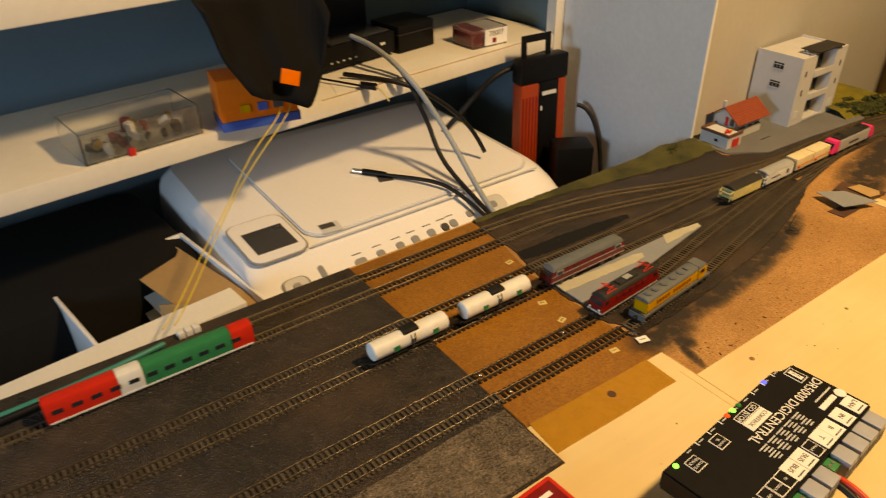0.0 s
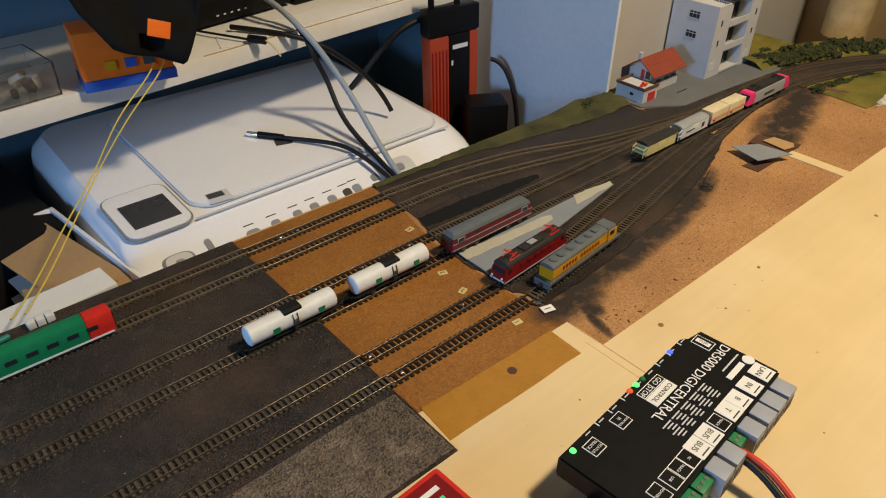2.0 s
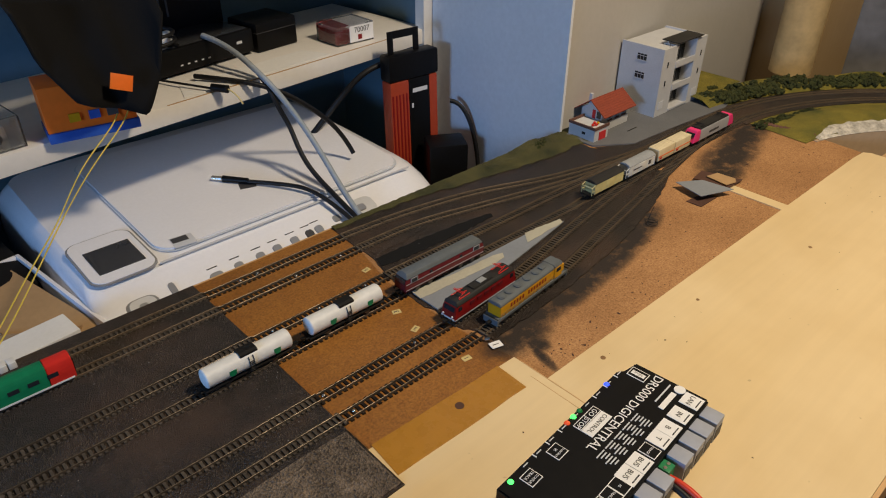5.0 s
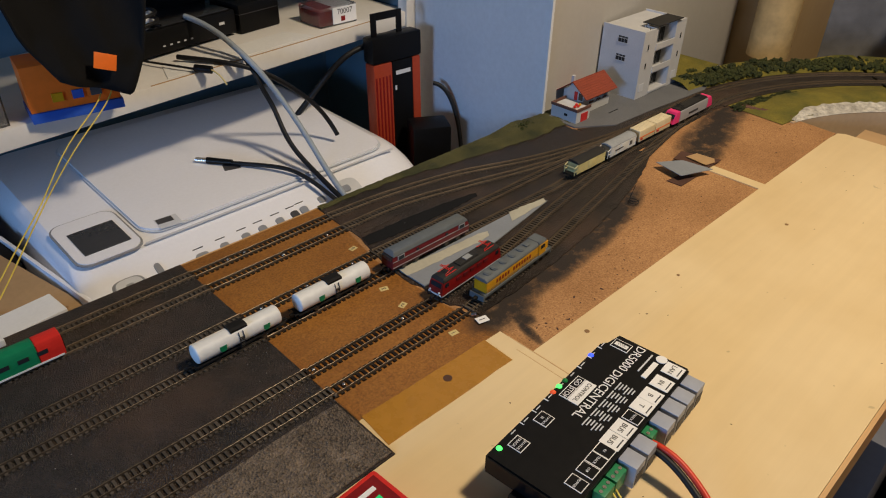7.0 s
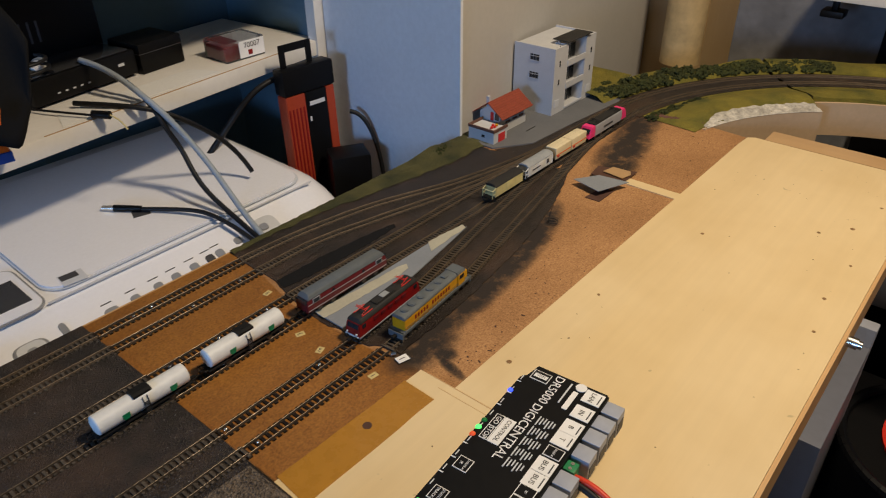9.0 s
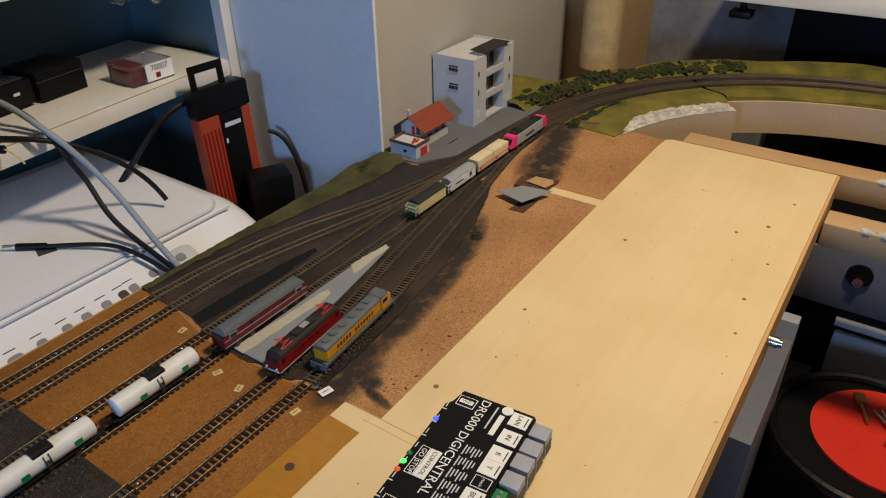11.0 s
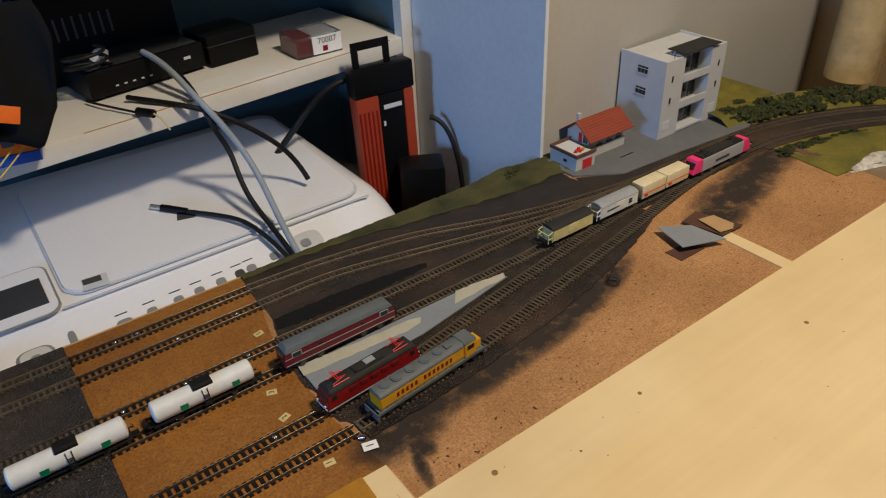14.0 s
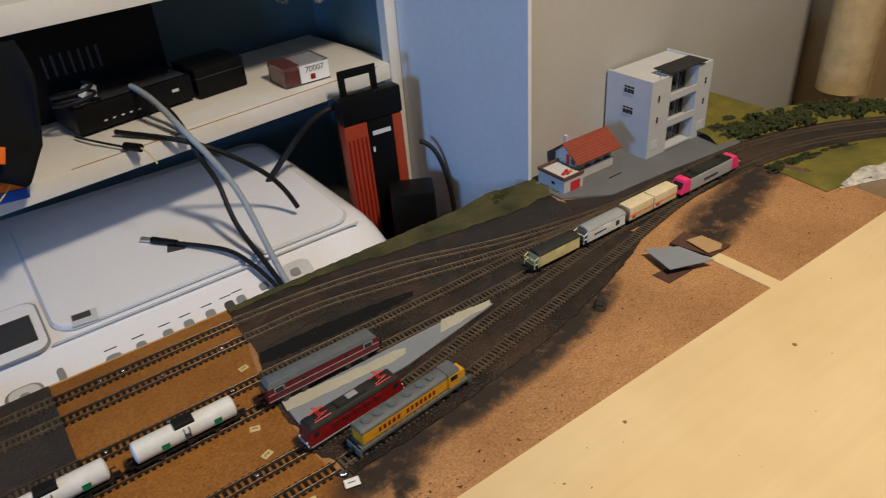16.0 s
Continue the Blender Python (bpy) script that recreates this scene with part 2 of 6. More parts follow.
M_BRIGHTRED = mat("bright_red_paint", (0.62, 0.028, 0.018), 0.35, 0, 150, 0.06, 40, 0.1, 0)
M_GREEN = mat("green_paint", (0.012, 0.20, 0.085), 0.35, 0, 150, 0.08, 40, 0.12, 0)
M_UPYELLOW = mat("armour_yellow_paint", (0.62, 0.32, 0.006), 0.4, 0, 150, 0.08, 40, 0.12, 0)
M_UPGREY = mat("harbour_grey_paint", (0.12, 0.135, 0.145), 0.5, 0, 150, 0.08, 40, 0.12, 0.0001)
M_DARKROOF = mat("sooty_dark_roof", (0.026, 0.025, 0.024), 0.65, 0, 200, 0.2, 40, 0.3, 0.0002)
M_GREYROOF = mat("light_grey_roof", (0.33, 0.35, 0.37), 0.55, 0, 200, 0.08, 40, 0.2, 0.0001)
M_SILVERPAINT = mat("silver_grey_paint", (0.42, 0.43, 0.46), 0.4, 0.2, 200, 0.06, 40, 0.1, 0)
M_PINK = mat("magenta_pink_paint", (0.80, 0.045, 0.20), 0.4, 0, 150, 0.06, 40, 0.08, 0)
M_CREAM = mat("cream_paint", (0.74, 0.64, 0.42), 0.5, 0, 150, 0.06, 40, 0.12, 0)
M_PALEYELLOW = mat("pale_yellow_paint", (0.68, 0.60, 0.28), 0.5, 0, 150, 0.06, 40, 0.15, 0)
M_WHITEPAINT = mat("off_white_paint", (0.74, 0.75, 0.74), 0.45, 0, 150, 0.05, 40, 0.12, 0)
M_GLASSDARK = mat("dark_window_glass", (0.02, 0.024, 0.03), 0.1, 0, 150, 0.05, 40, 0.1, 0, 0.4)
M_UNDER = mat("black_underframe", (0.009, 0.0085, 0.008), 0.6, 0, 300, 0.25, 40, 0.2, 0)
M_WHEEL = mat("dark_wheel_steel", (0.10, 0.095, 0.09), 0.35, 0.8, 300, 0.1, 40, 0.1, 0)
M_HOUSE = mat("white_model_plaster", (0.52, 0.53, 0.55), 0.7, 0, 400, 0.04, 40, 0.08, 0.0002)
M_TILE = mat("terracotta_tile_roof", (0.27, 0.058, 0.030), 0.65, 0, 400, 0.18, 60, 0.15, 0.0003)
M_STONE = mat("brown_stone_wall", (0.15, 0.075, 0.055), 0.8, 0, 500, 0.3, 60, 0.2, 0.0004)
M_REDDOOR = mat("red_door_paint", (0.55, 0.03, 0.03), 0.45, 0, 200, 0.06, 40, 0.08, 0)
M_ASPHALT = mat("grey_card_asphalt", (0.145, 0.15, 0.16), 0.75, 0, 500, 0.12, 20, 0.15, 0.0002)
M_GREYCARD = mat("grey_card", (0.24, 0.26, 0.29), 0.55, 0, 300, 0.06, 20, 0.1, 0)
M_BROWNCARD = mat("brown_card", (0.09, 0.045, 0.032), 0.7, 0, 300, 0.12, 20, 0.15, 0)
M_KNOT = mat("plywood_knot", (0.30, 0.17, 0.075), 0.5, 0, 300, 0.12, 60, 0.4, 0)
M_MASKTAPE = mat("cream_masking_tape", (0.46, 0.44, 0.35), 0.6, 0, 300, 0.06, 40, 0.12, 0.0004)
M_LABEL = mat("white_paper_label", (0.80, 0.80, 0.80), 0.7, 0, 300, 0.03, 40, 0.05, 0)
M_YLABEL = mat("yellowed_paper_label", (0.62, 0.50, 0.22), 0.7, 0, 300, 0.05, 40, 0.1, 0)
M_GRASS = mat_grass("olive_grass_flock", (0.10, 0.11, 0.016), (0.25, 0.21, 0.025))
M_MOSS = mat_grass("dark_moss_flock", (0.036, 0.042, 0.012), (0.105, 0.098, 0.028))
M_BUSH = mat_grass("dark_green_foam", (0.024, 0.032, 0.007), (0.060, 0.070, 0.013))
M_PLASTERED = mat("white_plaster_crust", (0.60, 0.57, 0.51), 0.85, 0, 160, 0.35, 45, 0.5, 0.0025)
M_FASCIA = mat("raw_beige_board", (0.56, 0.41, 0.26), 0.7, 0, 120, 0.05, 8, 0.12, 0.0003)
M_PAPERROLL = mat("yellowed_paper_tube", (0.58, 0.42, 0.20), 0.65, 0, 50, 0.14, 14, 0.2, 0.0005)
M_PINEWALL = mat_wood("pine_wall_board", (0.42, 0.29, 0.14), "z", 0.4, 0.6)
M_CABINET = mat("blue_grey_cabinet_paint", (0.15, 0.16, 0.20), 0.5, 0, 80, 0.05, 6, 0.1, 0.0002)
M_REDTRAY = mat("red_plastic_tray", (0.70, 0.035, 0.015), 0.35, 0, 80, 0.05, 10, 0.08, 0)
M_BRASS = mat("brass", (0.55, 0.34, 0.09), 0.35, 0.9, 100, 0.1, 20, 0.15, 0)
M_CLEAR = glassy("clear_plastic", (0.92, 0.93, 0.92), 0.04)
M_CARDBOARD = mat("brown_cardboard", (0.42, 0.27, 0.13), 0.8, 0, 120, 0.06, 10, 0.1, 0.0003)
M_PAPER = mat("white_paper", (0.76, 0.76, 0.74), 0.8, 0, 200, 0.03, 10, 0.06, 0)
M_SOOT = mat("soot_black_paint", (0.006, 0.006, 0.0062), 0.8, 0, 300, 0.3, 30, 0.3, 0.0006)
M_LEDGREEN = emit("green_led", (0.10, 1.0, 0.12), 2.0)
M_LEDRED = emit("red_led", (0.9, 0.10, 0.02), 0.6)
M_LEDDIM = mat("unlit_green_led", (0.02, 0.20, 0.05), 0.3, 0, 100, 0.05, 10, 0.05, 0)
M_LEDBLUE = emit("blue_led", (0.05, 0.10, 1.0), 1.6)
M_SCREENGREEN = emit("green_display", (0.02, 0.75, 0.20), 0.5)

# ---- shapes ----


def bm_box(bm, x0, y0, z0, x1, y1, z1, bevel=0.0):
    made = bmesh.ops.create_cube(bm, size=1.0, matrix=Matrix.Translation(((x0 + x1) / 2, (y0 + y1) / 2, (z0 + z1) / 2)) @ Matrix.Diagonal((x1 - x0, y1 - y0, z1 - z0, 1)))
    if bevel:
        edges = {e for v in made["verts"] for e in v.link_edges}
        bmesh.ops.bevel(bm, geom=list(edges), offset=bevel, segments=2, profile=0.6, affect="EDGES")
    return bm


def box(x0, y0, z0, x1, y1, z1, bevel=0.0):
    return bm_box(bmesh.new(), x0, y0, z0, x1, y1, z1, bevel)


def prism(outline, z0, z1, bm=None):
    """A flat plate with that outline (counter-clockwise) between two heights."""
    bm = bm or bmesh.new()
    low = [bm.verts.new((x, y, z0)) for x, y in outline]
    top = [bm.verts.new((x, y, z1)) for x, y in outline]
    bm.faces.new(top)
    bm.faces.new(low[::-1])
    n = len(outline)
    for i in range(n):
        bm.faces.new((low[i], low[(i + 1) % n], top[(i + 1) % n], top[i]))
    return bm


def section(profile, x0, x1, bm=None):
    """A profile in y and z drawn out along x."""
    bm = bm or bmesh.new()
    a = [bm.verts.new((x0, y, z)) for y, z in profile]
    b = [bm.verts.new((x1, y, z)) for y, z in profile]
    bm.faces.new(a[::-1])
    bm.faces.new(b)
    n = len(profile)
    for i in range(n):
        bm.faces.new((a[i], a[(i + 1) % n], b[(i + 1) % n], b[i]))
    bmesh.ops.recalc_face_normals(bm, faces=bm.faces)
    return bm


def rod(bm, a, b, r, sides=10, r2=None):
    a, b = Vector(a), Vector(b)
    turn = (b - a).to_track_quat("Z", "Y").to_matrix().to_4x4()
    bmesh.ops.create_cone(bm, cap_ends=True, segments=sides, radius1=r, radius2=r if r2 is None else r2, depth=(b - a).length, matrix=Matrix.Translation((a + b) / 2) @ turn)
    return bm


def smooth_all(ob, angle=40):
    for p in ob.data.polygons:
        p.use_smooth = True
    ob.data.set_sharp_from_angle(angle=radians(angle))
    return ob


def part(name, bm, material, parent=None, label="", smooth=True):
    me = bpy.data.meshes.new(name)
    bm.normal_update()
    bm.to_mesh(me)
    bm.free()
    me.materials.append(material)
    ob = new(name, me)
    if smooth:
        smooth_all(ob)
    if parent is not None:
        ob.parent = parent
    if label:
        ob["label"] = label
    return ob


def thing(name, label, category, group="", kind="", m=None):
    ob = tagged(new(name), label, category, group, kind)
    if m is not None:
        ob.matrix_basis = m
    return ob


def cable(name, points, r, material, parent=None, label="", category="cable"):
    """A round cable that runs smoothly through the points."""
    cu = bpy.data.curves.new(name, "CURVE")
    cu.dimensions, cu.bevel_depth, cu.bevel_resolution, cu.resolution_u = "3D", r, 3, 10
    sp = cu.splines.new("NURBS")
    sp.points.add(len(points) - 1)
    for p, c in zip(sp.points, points):
        p.co = (*c, 1)
    sp.use_endpoint_u, sp.order_u = True, 4
    tmp = bpy.data.objects.new(name, cu)
    me = bpy.data.meshes.new_from_object(tmp)
    bpy.data.objects.remove(tmp)
    me.materials.clear()
    me.materials.append(material)
    ob = new(name, me)
    for p in me.polygons:
        p.use_smooth = True
    if parent is not None:
        ob.parent = parent
    elif label:
        tagged(ob, label, category)
    return ob


def words(name, text, size, m, material, parent, spread=1.0):
    """Flat lettering of the built-in font, its middle at the pose m."""
    cu = bpy.data.curves.new(name, "FONT")
    cu.body, cu.size, cu.align_x, cu.align_y, cu.extrude, cu.resolution_u = text, size, "CENTER", "CENTER", 0.00006, 3
    tmp = bpy.data.objects.new(name, cu)
    me = bpy.data.meshes.new_from_object(tmp)
    bpy.data.objects.remove(tmp)
    me.materials.clear()
    me.materials.append(material)
    me.transform(m @ Matrix.Diagonal((spread, 1, 1, 1)))
    ob = new(name, me)
    ob.parent = parent
    return ob

# ---- the room ----
FLOOR = -0.80


def structure(name, bm, material, label, category="wall"):
    return tagged(part(name, bm, material), label, category, kind="structure")


structure("floor", box(-1.7, -1.6, FLOOR - 0.05, 2.0, 1.3, FLOOR), M_FLOORDARK, "dark worn floor under the layout", "floor")
structure("ceiling", box(-1.7, -1.6, 1.60, 2.0, 1.3, 1.65), M_CEIL, "unseen ceiling in dull brown paint", "ceiling")
wall_north = structure("wall_north", box(0.0, 0.0, FLOOR, 0.80, 0.05, 1.6), M_WHITEWALL, "white painted wall behind the model houses")
wall_north.matrix_basis = pose(0.942, 0.634, 0, 0, 0, 5.0)
structure("wall_niche_side", box(0.936, 0.630, FLOOR, 0.9415, 0.928, 1.6), M_GREYPANEL, "grey-blue painted side panel of the niche")
structure("trim_niche", box(0.917, 0.930, FLOOR, 0.9415, 0.952, 1.6), M_SHELF, "white upright at the edge of the shelving", "trim")
structure("wall_shelf_side", box(0.930, 0.954, FLOOR, 0.9415, 1.2, 1.6), M_NICHE, "pale blue side board of the shelving")
structure("wall_shelf_back", box(-0.9, 1.2, FLOOR, 0.9415, 1.22, 1.6), M_NICHE, "pale blue back board of the shelving")
structure("wall_east", box(1.93, -1.6, FLOOR, 1.98, 0.76, 1.6), M_FARWALL, "grey plastered wall with uneven grey patches")
structure("wall_corner_board", box(1.735, 0.56, FLOOR, 1.928, 0.75, 1.6), M_PINEWALL, "brown pine board in the room's corner")
structure("wall_west", box(-1.7, -1.6, FLOOR, -1.65, 1.3, 1.6), M_CEIL, "plain wall behind the layout's far end")
structure("wall_south", box(-1.649, -1.6, FLOOR, 1.929, -1.55, 1.6), M_CEIL, "plain wall behind the camera")

curtain = box(1.895, -1.3, -0.7, 1.925, 0.235, 1.2, 0.004)
tagged(part("dark_cupboard", curtain, M_BLACK), "tall black cupboard against the far wall", "cupboard")

# paper tube in the corner
tube = bmesh.new()
rod(tube, (1.672, 0.585, -0.05), (1.672, 0.585, 1.2), 0.043, 40)
tagged(part("paper_tube", tube, M_PAPERROLL), "yellowed paper-wrapped tube standing in the corner", "tube")

# white sill with a hook at the far wall
sill = thing("wall_shelf", "white board on the far wall with a hook beneath", "shelf")
part("board", box(1.72, -0.60, 0.112, 1.928, 0.362, 0.146, 0.003), M_SHELF, sill)
hook = bmesh.new()
bm_box(hook, 1.75, 0.308, 0.088, 1.764, 0.320, 0.1115, 0.002)
bm_box(hook, 1.735, 0.292, 0.076, 1.775, 0.336, 0.090, 0.003)
part("hook", hook, M_BLACK, sill, "small black hook")

# ---- layout boards ----
layout = thing("layout_baseboard", "model railway baseboard of chipboard on a pine frame", "baseboard", kind="structure")
part("hardboard_inset", prism([(0.3185, 0.3240), (0.4880, 0.3205), (0.4795, 0.39), (0.4795, 0.50), (0.4935, 0.56), (0.5, 0.632), (0.3185, 0.632)], 0.0, 0.0004), M_HARDBOARD, layout, "orange-brown hardboard inset", False)
part("cork_board", prism([(0.318, 0.28), (1.222, 0.28), (1.228, 0.34), (1.222, 0.42), (1.26, 0.5), (1.26, 0.6325), (0.318, 0.6325)], -0.022, 0.0), M_CORK, layout, "tan chipboard with black spray paint", False)
left = part("yard_board", prism([(-0.9, 0.272), (0.316, 0.277), (0.3178, 0.45), (0.3178, 0.6325), (-0.9, 0.6325)], -0.022, 0.0022), M_GREYBED, layout, "sooty grey ballasted yard", False)
grit = bmesh.new()
prism([(0.05, 0.278), (0.314, 0.279), (0.314, 0.350), (0.27, 0.352), (0.17, 0.349), (0.05, 0.345)], 0.0022, 0.0036, grit)
part("gravel_patch", grit, M_COARSE, layout, "coarse brown gravel", False)
# loose grains on the gravel patch
rng = random.Random(4)
grains = bmesh.new()
for i in range(900):
    gx, gy, gs = rng.uniform(0.06, 0.312), rng.uniform(0.280, 0.348), rng.uniform(0.0006, 0.0013)
    bmesh.ops.create_cube(grains, size=gs, matrix=Matrix.Translation((gx, gy, 0.0039)) @ Euler((rng.random() * 3, rng.random() * 3, rng.random() * 3)).to_matrix().to_4x4())
tagged(part("gravel_grains", grains, M_COARSE, layout, "", False), kind="stuff")

# brown ballasted throat, with an uneven front edge
rng = random.Random(11)


def rough_line(points, step, amount):
    out = []
    for (ax, ay), (bx, by) in zip(points, points[1:]):
        n = max(1, int(math.hypot(bx - ax, by - ay) / step))
        for i in range(n):
            k = i / n
            out.append((ax + (bx - ax) * k + rng.uniform(-amount, amount), ay + (by - ay) * k + rng.uniform(-amount, amount)))
    return out + [points[-1]]


front = rough_line([(0.482, 0.430), (0.482, 0.384), (0.490, 0.372), (0.494, 0.351), (0.555, 0.353), (0.61, 0.357), (0.665, 0.363), (0.725, 0.371), (0.785, 0.383), (0.855, 0.402), (0.905, 0.418), (0.945, 0.436), (0.93, 0.475)], 0.006, 0.0012)
mid = rough_line([(0.93, 0.475), (0.955, 0.490), (1.00, 0.492), (0.95, 0.512), (0.93, 0.56), (0.93, 0.632)], 0.006, 0.0012)
back = [(0.5, 0.632)] + rough_line([(0.497, 0.60), (0.497, 0.55), (0.480, 0.475), (0.478, 0.430)], 0.006, 0.0008)[:-1]
part("ballast_bed", prism(front[:-1] + mid + back, 0.0, 0.0012), M_BALLAST, layout, "rust-brown glued ballast", False)
part("ballast_strip", prism(rough_line([(0.935, 0.491), (1.25, 0.489), (1.25, 0.516), (1.10, 0.521), (0.99, 0.527), (0.935, 0.56)], 0.006, 0.001), 0.0, 0.0013), M_BALLAST, layout, "dark ballast under the far track", False)
part("ballast_strip", prism(rough_line([(0.94, 0.4535), (1.0, 0.455), (1.235, 0.453), (1.235, 0.475), (0.94, 0.477)], 0.006, 0.001), 0.0, 0.0009), M_BALLAST, layout, "dark ballast under the near track", False)
part("soot_patch", prism(rough_line([(0.492, 0.524), (0.53, 0.5195), (0.62, 0.5165), (0.668, 0.519), (0.672, 0.526), (0.62, 0.535), (0.56, 0.540), (0.497, 0.5420)], 0.005, 0.0012), 0.0013, 0.0017), M_SOOT, layout, "black painted patch", False)
part("grey_drift", prism(rough_line([(0.502, 0.548), (0.545, 0.550), (0.59, 0.556), (0.57, 0.562), (0.53, 0.562), (0.502, 0.560)], 0.004, 0.0015), 0.0013, 0.0018), M_GREYBED, layout, "grey gravel drift", False)
part("asphalt_card", prism([(0.935, 0.565), (0.99, 0.527), (1.10, 0.521), (1.235, 0.509), (1.27, 0.52), (1.25, 0.6595), (1.10, 0.6465), (0.945, 0.6330), (0.935, 0.6315)], 0.0, 0.0026), M_ASPHALT, layout, "grey card apron under the model houses", False)
part("pine_batten", box(0.957, 0.2795, -0.0005, 0.975, 0.362, 0.0012), M_PLY, layout, "pale batten let into the chipboard", False)

# grass bank along the back edge
bank = bmesh.new()
bank_rows = []
for i in range(90):
    x = 0.50 + i * 0.0052
    w = 0.010 + 0.042 * max(0.0, min(1.0, (x - 0.60) / 0.25)) if x < 0.93 else 0.052
    row = []
    for j in range(8):
        k = j / 7
        h = 0.0022 + 0.0035 * math.sin(k * 2.6) * (0.4 + noise.noise((x * 30, k * 3, 0)) * 0.8) + 0.006 * math.exp(-(((x - 0.865) / 0.03) ** 2)) * k
        row.append(bank.verts.new((x, 0.6335 - (w + 0.006 * noise.noise((x * 40, 0, 9))) * (1 - k), max(0.0015, h + 0.0016 * noise.noise((x * 160, k * 9, 5))))))
    bank_rows.append(row)
for a, b in zip(bank_rows, bank_rows[1:]):
    for j in range(7):
        bank.faces.new((a[j], b[j], b[j + 1], a[j + 1]))
part("grass_bank", bank, M_MOSS, layout, "mossy flocked bank")
part("back_edge", box(-0.9, 0.6325, -0.05, 0.934, 0.6345, 0.0005), M_PLYEDGE, layout, "raw board edge")

# plywood worktop in front
ply = thing("plywood_worktop", "varnished pale plywood panel with scuffs and screw heads", "worktop", kind="structure")
part("panel", prism([(-0.9, 0.0275), (1.2255, 0.0275), (1.2265, 0.268), (1.2200, 0.2775), (1.190, 0.2795), (0.4885, 0.2795), (0.4885, 0.3200), (0.3165, 0.3235), (0.3165, 0.2765), (-0.9, 0.2715)], -0.018, 0.0016), M_PLY, ply, "", False)
part("front_edge", box(-0.9, 0.0235, -0.048, 1.2255, 0.0272, 0.0006), M_PLYEDGE, ply, "darker front lath")
part("packing_tape", prism(rough_line([(0.3185, 0.2868), (0.466, 0.2850), (0.4675, 0.3215), (0.3215, 0.3255)], 0.02, 0.0005), 0.0016, 0.0020), M_TAPE, ply, "brown packing tape patch", False)
knot = bmesh.new()
rod(knot, (0.4057, 0.3086, 0.0016), (0.4057, 0.3086, 0.0023), 0.0042, 16)
part("plug_hole", knot, M_BROWNCARD, ply, "dark plugged hole")
for sx, sy, sr in ((0.893, 0.2146, 0.0022), (0.55, 0.262, 0.0026), (0.985, 0.105, 0.0022), (1.02, 0.075, 0.0028), (0.93, 0.055, 0.0018), (0.78, 0.052, 0.0018), (0.845, 0.060, 0.0022), (0.70, 0.250, 0.0018), (1.10, 0.06, 0.002)):
    s = bmesh.new()
    rod(s, (sx, sy, 0.0016), (sx, sy, 0.0020), sr, 10)
    part("knot", s, M_KNOT, ply)
seam = bmesh.new()
bm_box(seam, 0.4885, 0.225, 0.0016, 0.4893, 0.310, 0.0019)
bm_box(seam, 0.4800, 0.230, 0.0016, 0.4804, 0.292, 0.0018)
part("saw_joint", seam, M_PLYEDGE, ply, "", False)
knob = bmesh.new()
rod(knob, (0.812, 0.0234, -0.016), (0.812, 0.014, -0.016), 0.0062, 20)
rod(knob, (0.812, 0.014, -0.016), (0.812, 0.010, -0.016), 0.0045, 20)
part("bolt_head", knob, M_SCREW, ply, "shiny steel bolt head")

# pine frame under the layout
for i, (bx, y0, y1, z0, z1) in enumerate(((1.262, -0.60, 0.262, -0.052, -0.012), (1.112, -0.60, 0.021, -0.056, -0.020))):
    b = part("frame_beam", box(bx, y0, z0, bx + 0.044, y1, z1, 0.002), M_BEAM)
    tagged(b, "raw pine frame beam with glue drips", "beam", "frame beams")
    for k in range(5):
        g = bmesh.new()
        bmesh.ops.create_icosphere(g, subdivisions=2, radius=1.0, matrix=Matrix.Translation((bx + 0.006, -0.03 - k * 0.018 + 0.004 * math.sin(k * 5), z1 - 0.002)) @ Matrix.Diagonal((0.007, 0.012, 0.006, 1)))
        part("glue_drip", g, M_PLASTERED, b, "whitish glue")

# ---- curved scenery board ----
CX, CY, R_IN, R_OUT = 1.15, -0.031, 0.497, 0.534


def arc(r, deg):
    a = radians(deg)
    return CX + r * math.sin(a), CY + r * math.cos(a)


def hill(r, deg):
    """Height of the scenery at a radius and an angle past the straight."""
    n = noise.noise((r * 14, deg * 0.09, 3.0))
    if R_IN - 0.022 < r < R_OUT + 0.022:
        return 0.001
    if r >= R_OUT + 0.022:
        return 0.001 + min(1.0, (r - R_OUT - 0.022) / 0.02) * (0.010 + 0.010 * n)
    k = (R_IN - 0.022 - r) / (R_IN - 0.022 - 0.375)
    return 0.001 + math.sin(min(1.0, k) * 3.0) * (0.010 + 0.008 * n) * min(1, max(0.0, (deg - 6) / 10))


def inner(deg):
    return 0.384 - 0.022 * min(1.0, max(0.0, (deg - 8) / 38.0)) if deg < 46.5 else 0.402 + 0.008 * math.sin(deg * 0.06)


